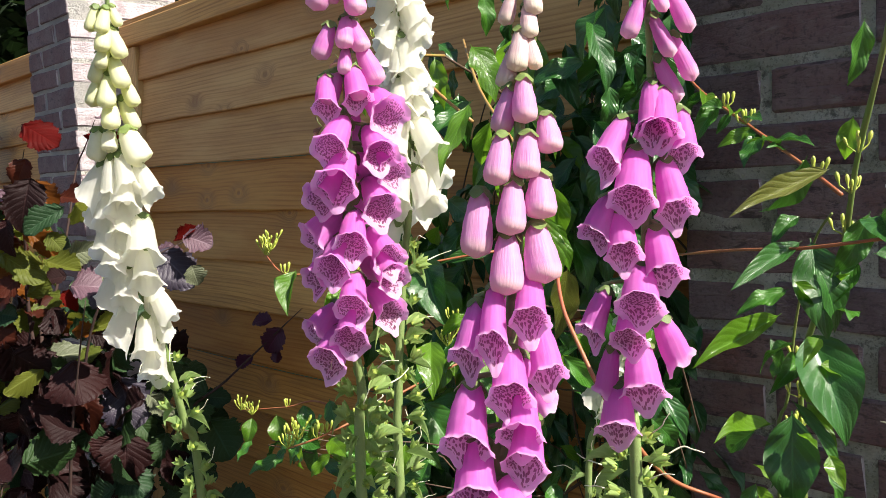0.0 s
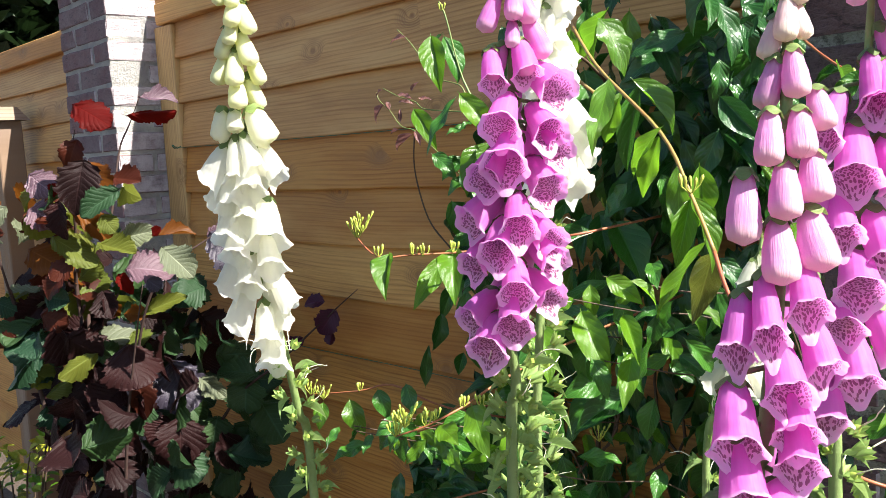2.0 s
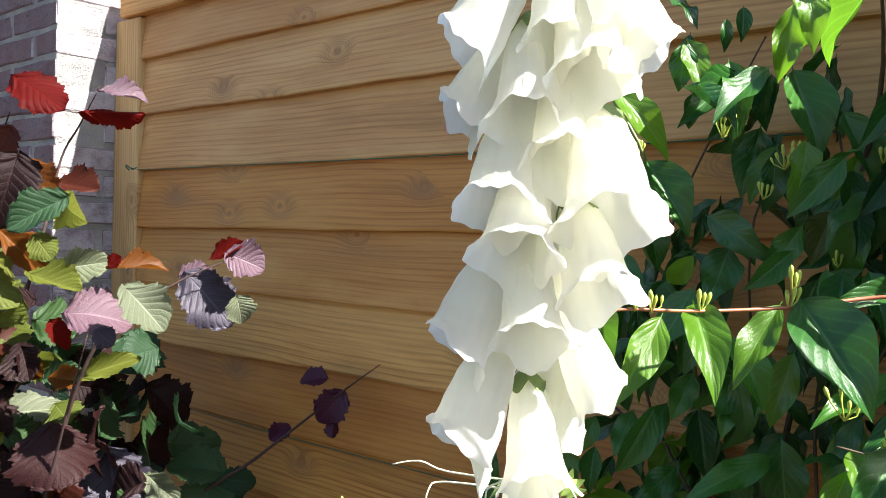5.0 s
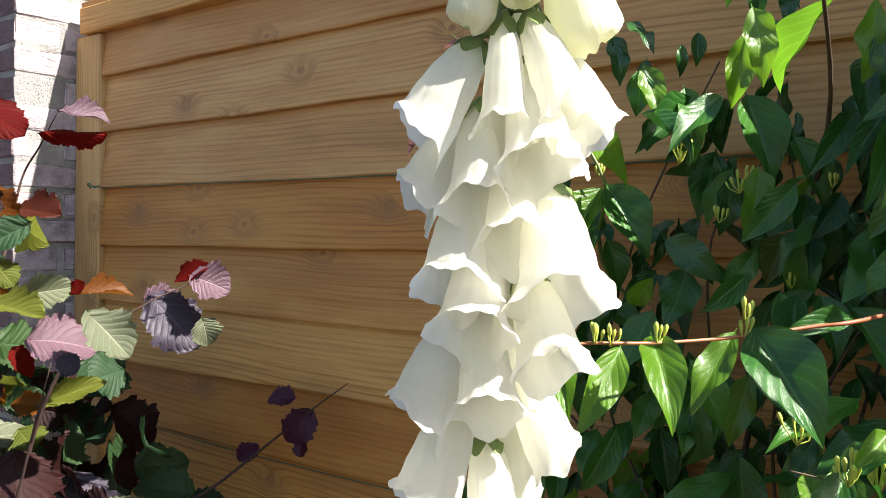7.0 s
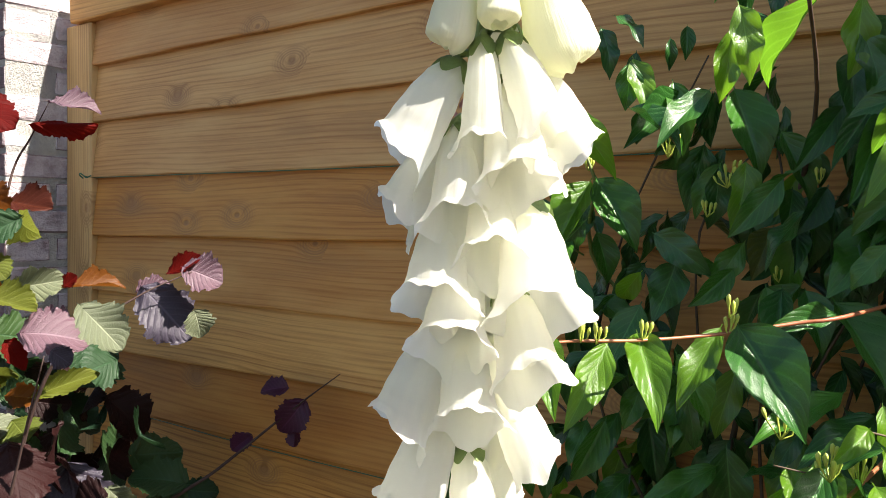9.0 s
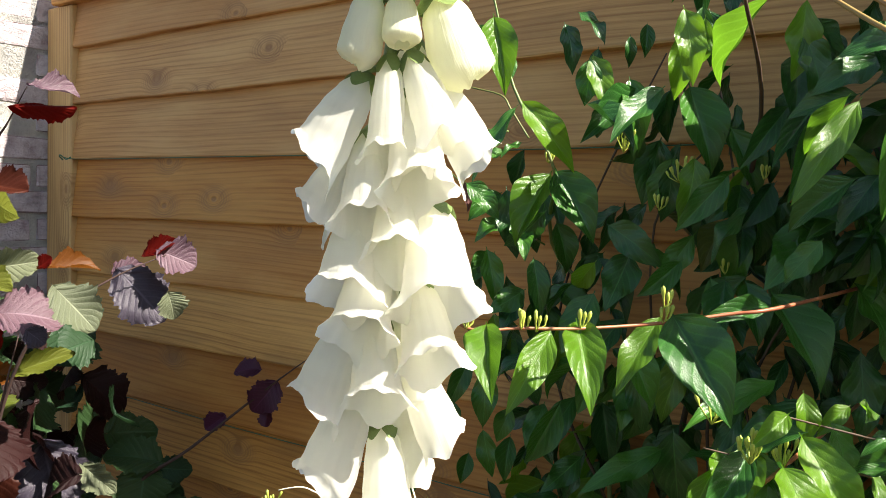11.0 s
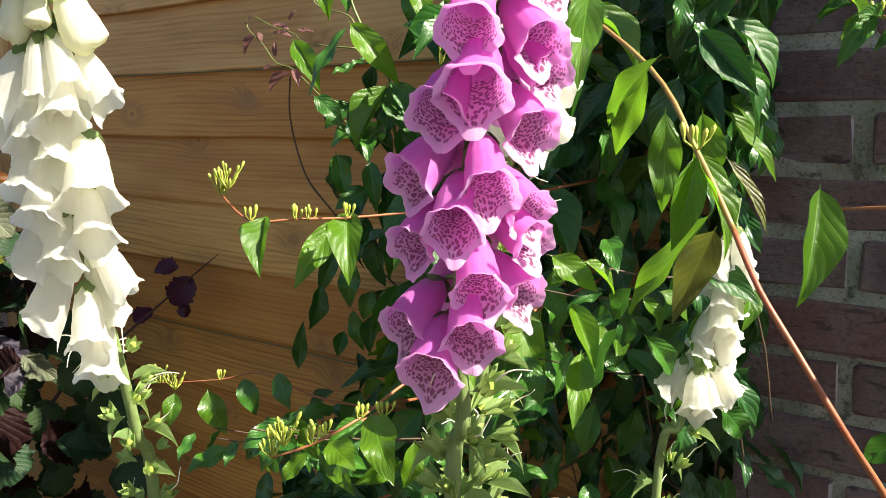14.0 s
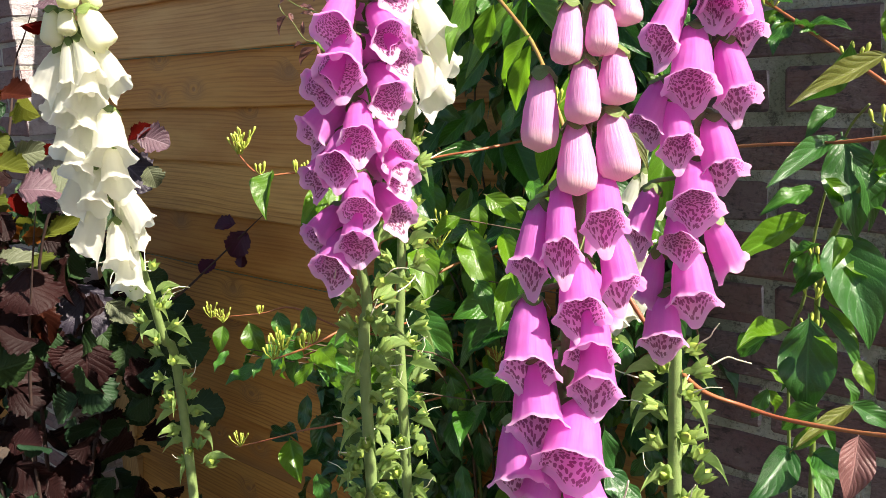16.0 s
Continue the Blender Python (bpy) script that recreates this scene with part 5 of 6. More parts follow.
stem_on(climber, [(-0.756, 0.75, 1.53), (-0.80, 0.95, 1.46), (-0.86, 1.05, 1.30), (-0.92, 1.06, 1.0), (-0.95, 1.06, 0.0)], 0.0014, 0.005, MAT_BARK)
rng = random.Random(77)
for k in range(9):
    x = -1.0 + 0.06 * k
    pts = [(x + rng.uniform(-0.10, 0.10), rng.uniform(1.03, 1.08), z) for z in (1.55 - 0.05 * (k % 3), 1.35, 1.15, 0.95, 0.75)] + [(-0.95 + rng.uniform(-.06, .06), 1.06, 0.0)]
    stem_on(climber, pts, 0.0010, 0.003, MAT_BARK)
leaves_on(climber, GLOSSY_LEAVES, LEAVES_M, 1, FACE_OUT)
leaves_on(climber, BRIGHT_LEAVES, YOUNG_M, 3, FACE_OUT)
leaves_on(climber, DULL_LEAVES, OLIVE_M[:2] + YOUNG_M[:2], 4, FACE_OUT)
leaves_on(climber, UPPER_LEAVES[:4], YOUNG_M, 15)
leaves_on(climber, UPPER_LEAVES[4:], LEAVES_M + YOUNG_M[:2], 16)
leaves_on(climber, MID_LEAVES, YOUNG_M[:2] + LEAVES_M, 17)
leaves_on(climber, ARCH_LEAVES[:2] + ARCH_LEAVES[11:], YOUNG_M, 6)
CLUSTERS = TWIG[:5] + FRONT_TWIG[:3] + [FRONT_TWIG[5], LOW_TWIG[0], LOW_TWIG[1], LOW_TWIG_B[0], (-1.13, 0.955, 1.625), (-0.80, 0.97, 1.40), (-0.95, 0.96, 1.43), (-0.66, 0.615, 1.497), (-1.05, 0.972, 1.42)]
for i, p in enumerate(CLUSTERS):
    bud_cluster(climber, p, 9 if i in (0, 5, 8, 9, 11, 14) else 4, 30 + i)
MORE_CLUSTERS = [
    ((-0.722, 0.7, 1.187), 12),
    ((-0.889, 0.97, 1.397), 12),
    ((-0.906, 0.96, 1.367), 4),
    ((-0.941, 0.96, 1.335), 4),
    ((-1.103, 0.99, 1.327), 9),
    ((-0.741, 0.6, 1.118), 4),
    ((-0.764, 0.55, 1.11), 5),
    ((-0.865, 0.64, 1.272), 4),
    ((-0.839, 0.98, 1.302), 3),
    ((-0.79, 0.53, 1.104), 12),
    ((-0.798, 0.72, 1.29), 4),
    ((-0.93, 0.6, 1.302), 12),
    ((-0.771, 0.76, 1.196), 6),
    ((-1.224, 0.735, 1.011), 10),
    ((-0.948, 0.66, 1.023), 12),
    ((-1.124, 0.68, 0.85), 9),
    ((-0.806, 0.9, 0.982), 9),
    ((-0.777, 0.92, 1.119), 8),
]
for i, (p, n) in enumerate(MORE_CLUSTERS):
    bud_cluster(climber, p, n, 130 + i, 0.007)
# low leafy sprays beside the flower stems
rng = random.Random(91)
for at, n, reach in (((-0.93, 0.67, 1.02), 10, 0.05), ((-0.84, 0.64, 1.06), 10, 0.06), ((-0.79, 0.62, 1.08), 8, 0.05), ((-1.0, 0.72, 1.0), 8, 0.06), ((-0.72, 0.80, 1.16), 12, 0.07), ((-0.66, 0.78, 1.20), 10, 0.07), ((-0.60, 0.76, 1.14), 10, 0.07), ((-0.86, 0.90, 1.00), 12, 0.09), ((-0.57, 0.72, 1.24), 8, 0.06), ((-0.70, 0.74, 1.00), 12, 0.09)):
    at = Vector(at)
    tip = at + Vector((-0.05, -0.06, 0.02))
    spray = [tip, at, at + Vector((0.06, 0.10, -0.03)), at + Vector((0.07, 0.16, -0.16))]
    stem_on(climber, spray, 0.0007, 0.0012, MAT_BARK)
    for i in range(n):
        p = tip.lerp(at + Vector((0.06, 0.10, -0.03)), i / n) + Vector([rng.uniform(-0.4, 0.4) * reach for _ in range(3)])
        k = rng.uniform(0.032, 0.062)
        part("leaf", rng.choice(YOUNG_M if rng.random() < 0.35 else LEAVES_M), climber, frame_of(p - climber.location, way(-60 + rng.uniform(-120, 120), rng.uniform(5, 70)), OUTWARD + Vector([rng.uniform(-0.45, 0.45) for _ in range(3)]), (k * rng.uniform(0.38, 0.48), k, k)))
# the close mass of leaves against the boards
rng = random.Random(12)
inner, count = [], 0
while count < 1250:
    x, z = rng.uniform(-1.36, -0.52), rng.uniform(0.60, 1.68)
    left = -1.14 - 0.80 * max(0.0, 0.99 - z) + 0.6 * max(0.0, z - 1.46)
    if x < left + rng.uniform(-0.05, 0.10) or noise.noise(Vector((x * 8, z * 8, 2.0))) > 0.22 + 0.4 * max(0.0, x + 0.8):
        continue
    if z > 1.44 and x < -0.62 and rng.random() < 0.7:
        continue
    deep = count >= 380
    if x < -0.6:
        y = rng.uniform(1.02, 1.075) if deep else 0.90 + 0.13 * rng.random() ** 0.8
    else:
        y = rng.uniform(0.84, 0.95) if deep else rng.uniform(0.74, 0.92)
    if z < 1.12:
        y += 0.05
    az, droop = -90 + rng.uniform(-110, 110), rng.uniform(25, 85)
    k = rng.uniform(0.050, 0.092) * (0.78 if deep else 1.0)
    hint = OUTWARD + Vector([rng.uniform(-0.55, 0.55) for _ in range(3)])
    d = way(az, droop)
    d.y *= 0.45
    m = frame_of(Vector((x, y, z)) - climber.location, d, hint, (k * rng.uniform(0.36, 0.46), k, k))
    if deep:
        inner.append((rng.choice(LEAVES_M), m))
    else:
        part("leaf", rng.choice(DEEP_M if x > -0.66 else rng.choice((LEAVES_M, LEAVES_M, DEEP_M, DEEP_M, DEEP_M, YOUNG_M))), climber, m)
    count += 1
for i in range(150):
    x, z = rng.uniform(-1.24, -0.95), rng.uniform(0.66, 0.93)
    k = rng.uniform(0.05, 0.085)
    d = way(-90 + rng.uniform(-110, 110), rng.uniform(-10, 60))
    d.y *= 0.45
    m = frame_of(Vector((x, rng.uniform(0.84, 1.04), z - 0.25 * max(0.0, -1.15 - x))) - climber.location, d, OUTWARD + Vector([rng.uniform(-0.55, 0.55) for _ in range(3)]), (k * rng.uniform(0.34, 0.46), k, k))
    inner.append((rng.choice(LEAVES_M), m))
for i in range(70):
    k = rng.uniform(0.06, 0.10)
    p = Vector((rng.uniform(-0.70, -0.55), rng.uniform(0.88, 1.0), rng.uniform(1.34, 1.53)))
    d = way(-90 + rng.uniform(-100, 100), rng.uniform(0, 65))
    d.y *= 0.45
    part("leaf", rng.choice((LEAVES_M, DEEP_M, DEEP_M))[rng.randrange(4)], climber, frame_of(p - climber.location, d, OUTWARD + Vector([rng.uniform(-0.5, 0.5) for _ in range(3)]), (k * rng.uniform(0.38, 0.5), k, k)))
# the inner leaves' shade is partly in their darker colour
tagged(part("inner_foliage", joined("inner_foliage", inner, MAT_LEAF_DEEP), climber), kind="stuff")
# small bronze shoot tips at the edge
SHOOTS = [
    [(-1.08, 1.02, 1.32), (-1.133, 0.98, 1.358), (-1.16, 0.98, 1.38), (-1.191, 0.98, 1.402), (-1.237, 0.98, 1.435), (-1.273, 0.98, 1.446), (-1.301, 0.98, 1.475), (-1.329, 0.98, 1.496), (-1.336, 0.98, 1.511)],
    [(-1.12, 0.99, 1.46), (-1.207, 0.98, 1.471), (-1.233, 0.98, 1.486), (-1.274, 0.98, 1.498), (-1.317, 0.98, 1.517)],
    [(-1.09, 0.99, 1.451), (-1.117, 0.99, 1.487), (-1.133, 0.99, 1.506), (-1.186, 0.99, 1.521), (-1.203, 0.99, 1.536), (-1.232, 0.99, 1.573), (-1.256, 0.99, 1.598), (-1.28, 0.99, 1.617)],
]
for pts in SHOOTS:
    stem_on(climber, list(reversed(pts)), 0.0006, 0.0013, MAT_VINE_GREEN)
stem_on(climber, [(-1.338, 1.07, 1.43), (-1.343, 1.07, 1.374), (-1.33, 1.07, 1.315), (-1.293, 1.06, 1.261), (-1.24, 1.06, 1.213), (-1.183, 1.06, 1.159), (-1.1, 1.06, 1.10)], 0.0013, 0.0018, MAT_BARK)
SHOOT_LEAVES = [
    (-1.231, 0.97, 1.431, 180, 27, 62, 20), (-1.228, 0.97, 1.435, 0, 59, 29, 15), (-1.171, 0.97, 1.398, 0, 69, 41, 23), (-1.303, 0.97, 1.489, 180, 36, 54, 17),
    (-1.27, 0.97, 1.501, 0, 2, 41, 11), (-1.267, 0.97, 1.488, 0, -1, 38, 11), (-1.263, 0.97, 1.452, -180, -89, 26, 9), (-1.307, 0.97, 1.513, 180, 10, 30, 9),
    (-1.227, 0.98, 1.492, 0, 8, 37, 9), (-1.242, 0.98, 1.505, 0, -44, 23, 9), (-1.31, 0.98, 1.493, 0, 58, 18, 13), (-1.279, 0.98, 1.44, 180, 13, 28, 9), (-1.244, 0.98, 1.599, -180, -1, 55, 13),
]
leaves_on(climber, SHOOT_LEAVES, BRONZE_M, 41)

vine = thing("honeysuckle_vine", (-0.36, 0.88, 0), "young honeysuckle with long arching shoots in front of brick", "climbing plant")
stem_on(vine, [(-0.723, 0.75, 1.544), (-0.634, 0.68, 1.473), (-0.513, 0.60, 1.400), (-0.468, 0.57, 1.348), (-0.438, 0.55, 1.306)], 0.0017, 0.0017, MAT_VINE_TAN, "long arching ochre shoot")
stem_on(vine, [(-0.438, 0.55, 1.306), (-0.417, 0.53, 1.279), (-0.394, 0.52, 1.251), (-0.371, 0.515, 1.220), (-0.352, 0.525, 1.187), (-0.347, 0.54, 1.168), (-0.340, 0.56, 1.150), (-0.325, 0.58, 1.138), (-0.287, 0.58, 1.135), (-0.225, 0.57, 1.144), (-0.16, 0.55, 1.165), (-0.10, 0.56, 1.20)], 0.0017, 0.0016, MAT_VINE, "smooth red shoot")
stem_on(vine, [(-0.50, 0.86, 1.49), (-0.446, 0.80, 1.458), (-0.374, 0.76, 1.416), (-0.316, 0.73, 1.381), (-0.273, 0.70, 1.356)], 0.0014, 0.0016, MAT_VINE)
stem_on(vine, [(-0.44, 0.73, 1.300), (-0.362, 0.70, 1.310), (-0.296, 0.68, 1.315), (-0.227, 0.66, 1.326)], 0.0012, 0.0014, MAT_VINE)
stem_on(vine, [(-0.19, 0.63, 1.60), (-0.225, 0.65, 1.46), (-0.253, 0.68, 1.388), (-0.269, 0.70, 1.331), (-0.285, 0.72, 1.29), (-0.33, 0.76, 1.2), (-0.345, 0.80, 1.0), (-0.36, 0.88, 0.0)], 0.0019, 0.0027, MAT_VINE_GREEN)
stem_on(vine, [(-0.29, 0.725, 1.34), (-0.311, 0.74, 1.314), (-0.335, 0.76, 1.246), (-0.348, 0.77, 1.170), (-0.362, 0.78, 1.067), (-0.36, 0.86, 0.5), (-0.36, 0.88, 0.0)], 0.0010, 0.0020, MAT_VINE_GREEN)
leaves_on(vine, PIER_GLOSSY, DEEP_M[:4], 7, FACE_OUT)
leaves_on(vine, PIER_BRIGHT[:2], LANCE_M, 8, FACE_OUT)
leaves_on(vine, PIER_BRIGHT[2:], YOUNG_M, 8, FACE_OUT)
leaves_on(vine, PIER_DULL, with_material(LANCE_M, MAT_LEAF_OLIVE), 9, FACE_OUT)
leaves_on(vine, PIER_BRONZE, BRONZE_M, 10, FACE_OUT)
leaves_on(vine, PIER_SMALL, YOUNG_M[:2] + LEAVES_M[:2], 11)
leaves_on(vine, [(-0.470, 0.57, 1.350, -20, 55, 70, 24), (-0.468, 0.57, 1.348, -100, 72, 62, 22), (-0.466, 0.572, 1.346, 60, 60, 55, 20), (-0.513, 0.60, 1.400, 170, 66, 66, 22)], YOUNG_M, 24)
leaves_on(vine, [(-0.35, 0.76, 1.084, 180, -39, 34, 14), (-0.34, 0.73, 1.041, 0, -53, 52, 15)], YOUNG_M, 23)
leaves_on(vine, ARCH_LEAVES[2:7], YOUNG_M, 11)
leaves_on(vine, ARCH_LEAVES[7:11], OLIVE_M[:2] + YOUNG_M[:1], 12)
for i, p in enumerate(((-0.41, 0.78, 1.437), (-0.38, 0.763, 1.420), (-0.30, 0.72, 1.372), (-0.468, 0.57, 1.35), (-0.253, 0.68, 1.388), (-0.262, 0.69, 1.358), (-0.272, 0.703, 1.325), (-0.33, 0.757, 1.205), (-0.336, 0.765, 1.172), (-0.339, 0.77, 1.14), (-0.342, 0.78, 1.10))):
    bud_cluster(vine, p, 5, 60 + i, 0.008)

rng = random.Random(55)
for i in range(16):
    p = Vector((-0.446, 0.80, 1.458)).lerp(Vector((-0.33, 0.74, 1.39)), i / 16)
    k = rng.uniform(0.022, 0.05)
    part("leaf", rng.choice(LEAVES_M + YOUNG_M[:2]), vine, frame_of(p - vine.location, way(-70 + rng.uniform(-130, 130), rng.uniform(-20, 70)), OUTWARD + Vector([rng.uniform(-0.5, 0.5) for _ in range(3)]), (k * rng.uniform(0.34, 0.46), k, k)))
for i in range(26):
    f = rng.random()
    p = Vector((-0.24, 0.67, 1.44)).lerp(Vector((-0.36, 0.78, 1.02)), f) + Vector((rng.uniform(-0.045, 0.045), rng.uniform(-0.03, 0.03), rng.uniform(-0.02, 0.02)))
    k = rng.uniform(0.025, 0.065)
    part("leaf", rng.choice(LEAVES_M if rng.random() < 0.85 else YOUNG_M), vine, frame_of(p - vine.location, way(-70 + rng.uniform(-120, 120), rng.uniform(0, 75)), OUTWARD + Vector([rng.uniform(-0.5, 0.5) for _ in range(3)]), (k * rng.uniform(0.34, 0.46), k, k)))

# ---- purple-leaved hazel ----
HAZEL_SHAPES = [[sheet("leaf", hazel_fn(s), 16, 44, m) for s in range(6)] for m in HAZEL_MATS]
HAZEL_WORDS = ["backlit red leaf", "dark maroon leaf", "green leaf", "silvery mauve leaf", "orange leaf", "olive leaf", "plum leaf", "red-brown leaf", "silvery green leaf", "small purple leaf"]
hazel = thing("hazel_shrub", (-1.95, 0.70, 0), "purple-leaved hazel shrub with red, maroon and green leaves", "shrub")
for pts in ([(-1.95, 0.7, 0.0), (-2.032, 0.67, 1.057), (-1.969, 0.65, 1.196), (-1.905, 0.63, 1.323), (-1.881, 0.625, 1.422), (-1.834, 0.62, 1.478)],
            [(-1.95, 0.7, 0.0), (-2.124, 0.72, 1.033), (-2.129, 0.76, 1.14), (-2.113, 0.8, 1.315), (-2.118, 0.83, 1.442), (-2.085, 0.845, 1.5), (-2.031, 0.85, 1.558)],
            [(-1.95, 0.70, 0.0), (-1.92, 0.70, 0.6), (-1.85, 0.70, 0.95), (-1.76, 0.72, 1.16), (-1.70, 0.80, 1.24), (-1.66, 0.875, 1.28)],
            [(-1.95, 0.70, 0.0), (-1.90, 0.80, 0.6), (-1.82, 0.90, 0.85), (-1.72, 0.97, 0.95), (-1.60, 1.03, 1.06), (-1.52, 1.05, 1.12)],
            [(-1.95, 0.7, 0.0), (-2.102, 0.57, 1.035), (-2.07, 0.54, 1.147), (-2.061, 0.525, 1.218), (-2.05, 0.52, 1.279)],
            [(-1.95, 0.70, 0.0), (-1.88, 0.66, 0.55), (-1.80, 0.65, 0.85), (-1.72, 0.65, 1.05), (-1.66, 0.65, 1.18)]):
    part("branch", tube("branch", [Vector(p) - hazel.location for p in reversed(pts)], 0.0007, 0.0055, MAT_HAZEL_BARK, 8, None, 0.2), hazel)
rng = random.Random(21)
LENSWARD = Vector((0.72, -0.50, 0.42))
FACING = Vector((0.20, -0.80, 0.40))
for x, y, z, az, droop, length, width, tone in HAZEL_LEAVES:
    k = length / 1000
    hint = LENSWARD + Vector([rng.uniform(-0.35, 0.35) for _ in range(3)])
    part("leaf", rng.choice(HAZEL_SHAPES[tone]), hazel, frame_of(Vector((x, y, z)) - hazel.location, way(az, droop), hint, (min(1.08 * width / 1000, 1.3 * k), k, k)), HAZEL_WORDS[tone])
for i in range(300):
    h = rng.random()
    z = 0.25 + 0.90 * h ** 0.8
    x = rng.uniform(-2.30, -1.70 - 1.2 * max(0, z - 0.92))
    y = rng.uniform(0.52, 0.96)
    if z > 0.6 and y < 0.339 * (-0.384 - x):
        continue  # the yellow shrub shows past the hazel here
    tone = rng.choice((1, 1, 1, 2, 2, 1)) if y < 0.78 else rng.choice((2, 2, 2, 1))
    k = rng.uniform(0.06, 0.10)
    hint = FACING + Vector([rng.uniform(-0.9, 0.9) for _ in range(3)])
    part("leaf", rng.choice(HAZEL_SHAPES[tone]), hazel, frame_of(Vector((x, y, z)) - hazel.location, way(rng.uniform(0, 360), rng.uniform(-10, 70)), hint, (k, k, k)), HAZEL_WORDS[tone])

for i in range(70):
    x, y, z = rng.uniform(-2.20, -1.90), rng.uniform(0.52, 0.78), rng.uniform(1.02, 1.36)
    tone = rng.choice((1, 2, 2, 5, 8, 4, 7, 8, 5))
    k = rng.uniform(0.045, 0.075)
    hint = FACING + Vector([rng.uniform(-0.9, 0.9) for _ in range(3)])
    part("leaf", rng.choice(HAZEL_SHAPES[tone]), hazel, frame_of(Vector((x, y, z)) - hazel.location, way(rng.uniform(0, 360), rng.uniform(-10, 70)), hint, (k, k, k)), HAZEL_WORDS[tone])

# ---- low variegated shrub past the hazel ----
EUONYMUS_M = [sheet("leaf", leaf_fn(f, c, 0.05, 0.02, s), 8, 14, m) for s, (f, c, m) in enumerate(((0.2, 0.2, MAT_GOLD_LEAF), (0.35, 0.1, MAT_GOLD_LEAF), (0.2, 0.3, MAT_LEAF_YOUNG), (0.3, 0.15, MAT_LEAF_OLIVE)))]
low_shrub = thing("euonymus_shrub", (-2.52, 0.63, 0), "low variegated shrub with bright yellow and green leaves", "shrub")
rng = random.Random(33)
for i in range(9):
    a = i * 0.7
    tip = Vector((0.17 * math.cos(a), 0.13 * math.sin(a), rng.uniform(0.58, 0.80)))
    line = [tip, tip * 0.6 + Vector((0, 0, 0.12)), Vector((0.02 * math.cos(a), 0.02 * math.sin(a), -0.02))]
    part("branch", tube("branch", line, 0.0012, 0.004, MAT_BARK, 6, 14), low_shrub)
    for j in range(22):
        f = rng.random() ** 1.4
        at = tip.lerp(tip * 0.5 + Vector((0, 0, 0.15)), f) + Vector([rng.uniform(-0.035, 0.035) for _ in range(3)])
        k = rng.uniform(0.028, 0.045)
        d = Vector((rng.uniform(-1, 1), rng.uniform(-1, 1), rng.uniform(-0.2, 0.9)))
        part("leaf", rng.choice(EUONYMUS_M[:2] if f < 0.25 else EUONYMUS_M), low_shrub, frame_of(at, d.normalized(), Vector((rng.uniform(-0.5, 0.5), -0.5, 0.8)), (k * 0.55, k, k)))

# ---- beyond the pier: post and dark tree ----
post = thing("garden_post", (-3.52, 1.02, 0), "weathered wooden post with a sloping cap", "post")
part("shaft", box("shaft", (0.11, 0.09, 1.60), MAT_OLD, 0.001, 0.004, random.Random(1)), post, pose(0, 0, 0.80))
cap = box("cap", (0.17, 0.13, 0.05), MAT_OLD, 0.0, 0.0)
for v in cap.vertices:
    if v.co.z > 0:
        v.co.x *= 0.55
        v.co.y *= 0.55
part("cap", cap, post, pose(0, 0, 1.625))


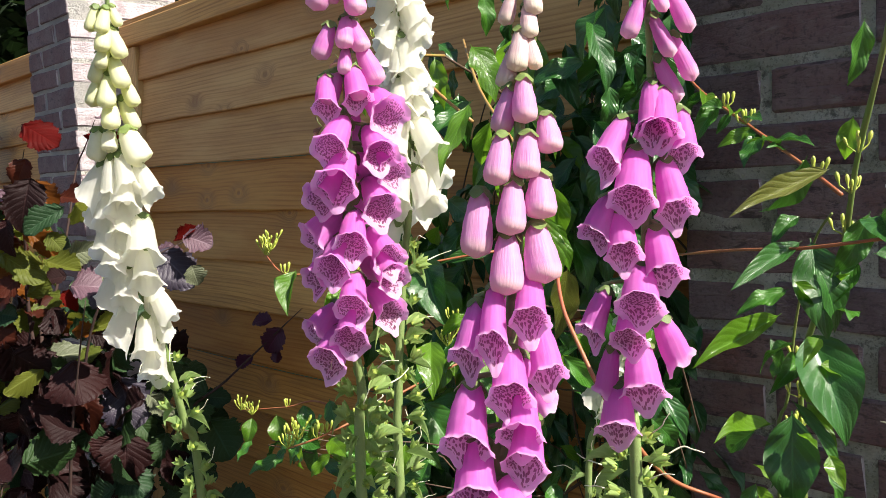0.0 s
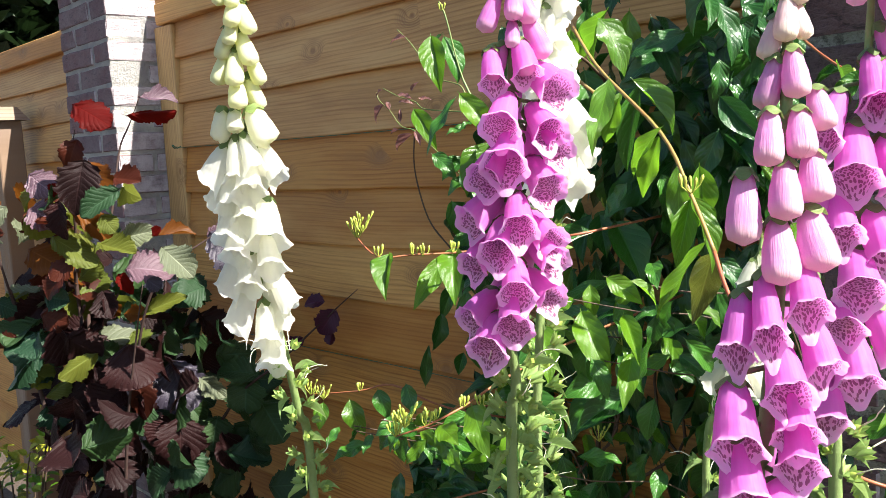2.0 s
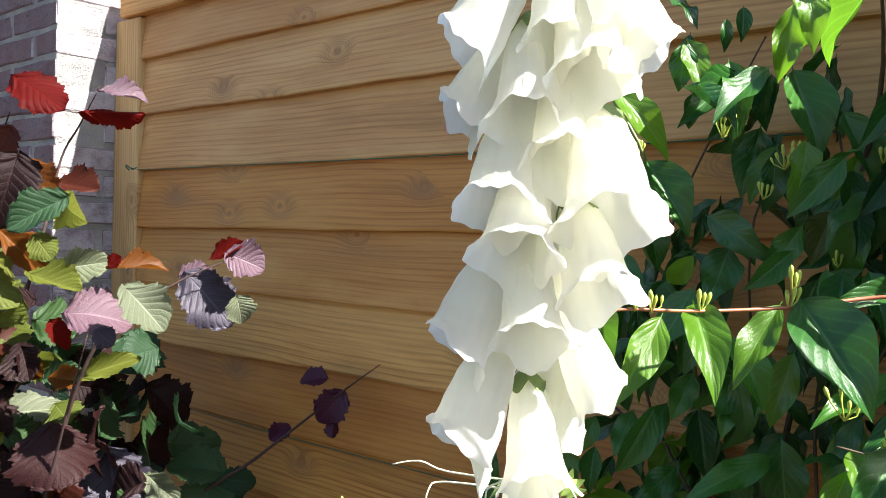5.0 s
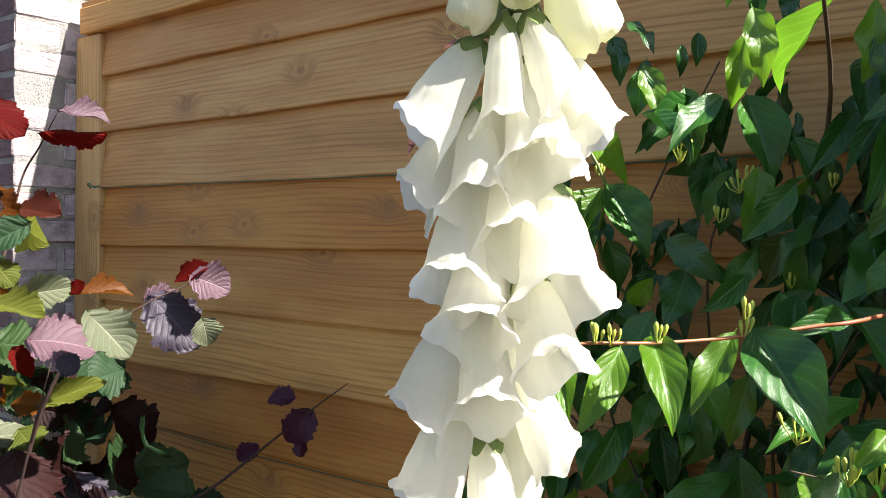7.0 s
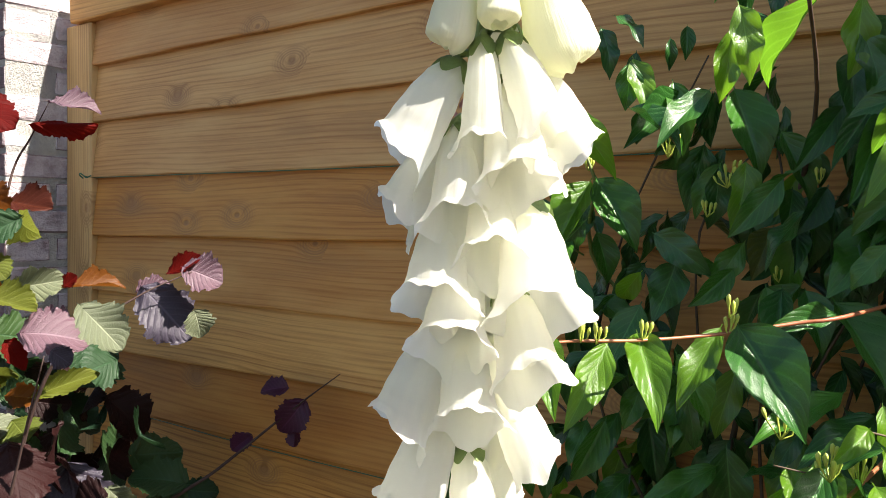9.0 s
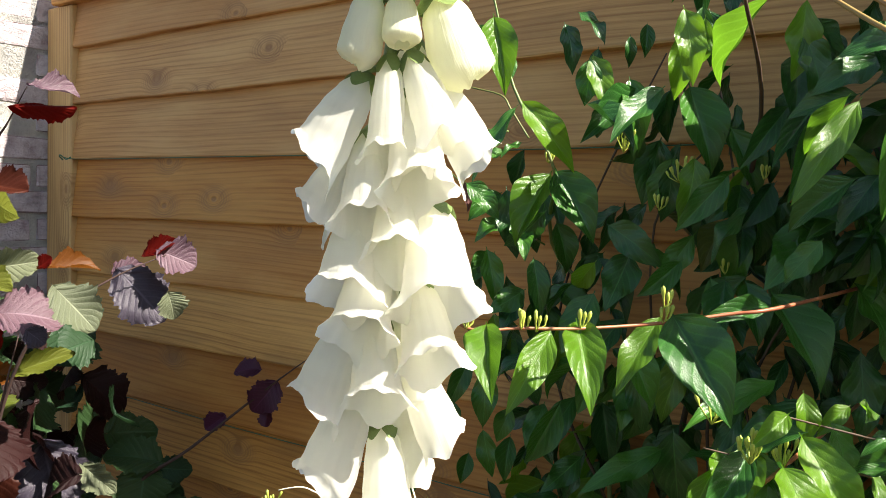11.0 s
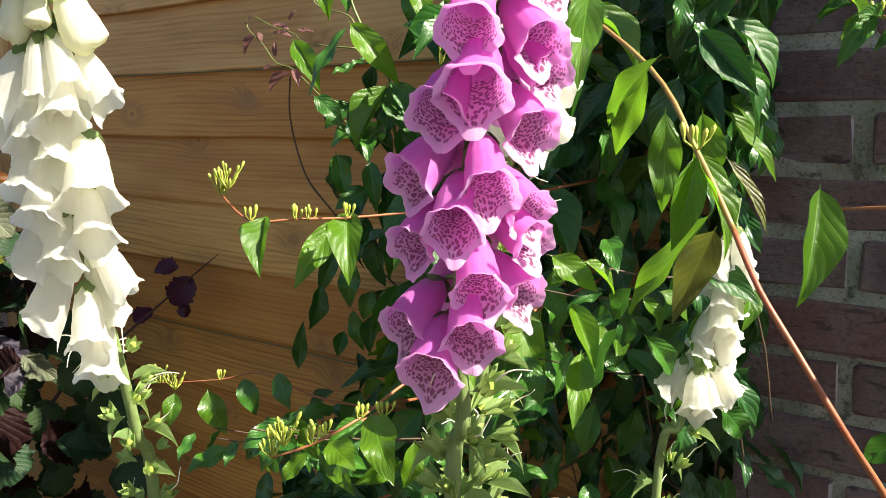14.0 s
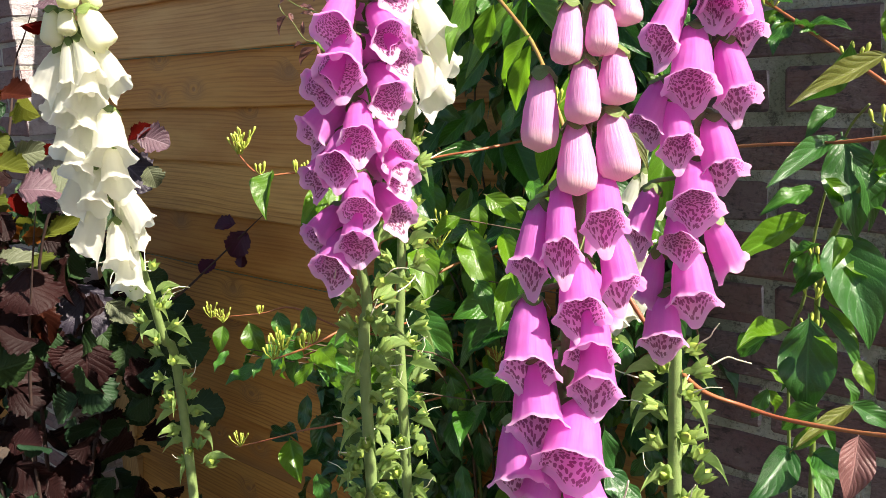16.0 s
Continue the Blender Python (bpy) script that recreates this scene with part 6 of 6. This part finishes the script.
def far_tree(at, radius, height, seed):
    rng = random.Random(seed)
    tree = thing("tree", at, "dark leafy tree behind the fence", "tree")
    part("trunk", tube("trunk", [(0, 0, -0.05), (0.05, 0, 0.8), (0.0, 0.05, 1.8), (0.1, 0, height)], 0.14, 0.04, MAT_BARK, 10, None, 0.1), tree)
    for i in range(7):
        a = i * 0.9
        part("limb", tube("limb", [(0.02, 0.02, 1.0 + 0.25 * i), (0.5 * math.cos(a), 0.5 * math.sin(a), 1.5 + 0.28 * i), (1.2 * math.cos(a), 1.2 * math.sin(a), 1.9 + 0.3 * i)], 0.05, 0.012, MAT_BARK), tree)
    verts, faces, uvs = [], [], []
    for i in range(16000):
        d = Vector((rng.gauss(0, 1), rng.gauss(0, 1), rng.gauss(0, 1))).normalized()
        r = radius * rng.random() ** 0.4 * (0.8 + 0.35 * noise.noise(d * 2.2))
        c = Vector((d.x * r, d.y * r, height * 0.72 + d.z * r * 1.15))
        if c.z < 0.5:
            continue
        m = frame_of(c, Vector((rng.uniform(-1, 1), rng.uniform(-1, 1), rng.uniform(-1, 0.4))), Vector((rng.uniform(-.6, .6), rng.uniform(-.6, .6), 1)))
        s = rng.uniform(0.12, 0.20)
        k = len(verts)
        verts += [m @ Vector(p) for p in ((0, 0, 0), (0.4 * s, 0.45 * s, 0.1 * s), (0, s, 0), (-0.4 * s, 0.45 * s, 0.1 * s))]
        faces.append((k, k + 1, k + 2, k + 3))
        uvs += [(0.5, 0), (1, 0.5), (0.5, 1), (0, 0.5)]
    part("crown", mesh_from("crown", verts, faces, uvs, MAT_DARK_LEAF), tree)


far_tree((-6.3, 2.7, 0), 2.3, 3.6, 3)

# ---- wires, fence boards and bricks ----
for z in (LAP_TOP - 3 * PITCH + 0.001, LAP_TOP - 7 * PITCH + 0.001):
    wire = thing("garden_wire", (-2.30, FENCE_Y - 0.03, z), "thin green coated wire strung along the fence", "wire")
    pts = [(0.0 + 1.72 * k / 8, 0.022 + 0.003 * math.sin(k * 2.0), -0.004 * math.sin(math.pi * k / 8)) for k in range(9)]
    part("strand", tube("strand", [(-0.012, -0.004, 0.002)] + pts, 0.0009, 0.0009, MAT_WIRE, 6), wire)
    part("hook", tube("hook", [(-0.022, 0.0, -0.003), (-0.022, -0.008, 0.004), (-0.014, -0.011, 0.007), (-0.008, -0.006, 0.001), (-0.002, -0.004, -0.002), (0.006, 0.002, 0.003)], 0.0016, 0.0014, MAT_WIRE, 6), wire)

fence_panel("fence_1", -2.40, -0.57, LAP_TOP, PITCH, "golden lapped pine fence panel between two brick piers", 4, 0.098)
fence_panel("fence_2", -4.60, -2.77, 1.832, 0.1305, "weathered lapped pine fence panel past the pier", 9)
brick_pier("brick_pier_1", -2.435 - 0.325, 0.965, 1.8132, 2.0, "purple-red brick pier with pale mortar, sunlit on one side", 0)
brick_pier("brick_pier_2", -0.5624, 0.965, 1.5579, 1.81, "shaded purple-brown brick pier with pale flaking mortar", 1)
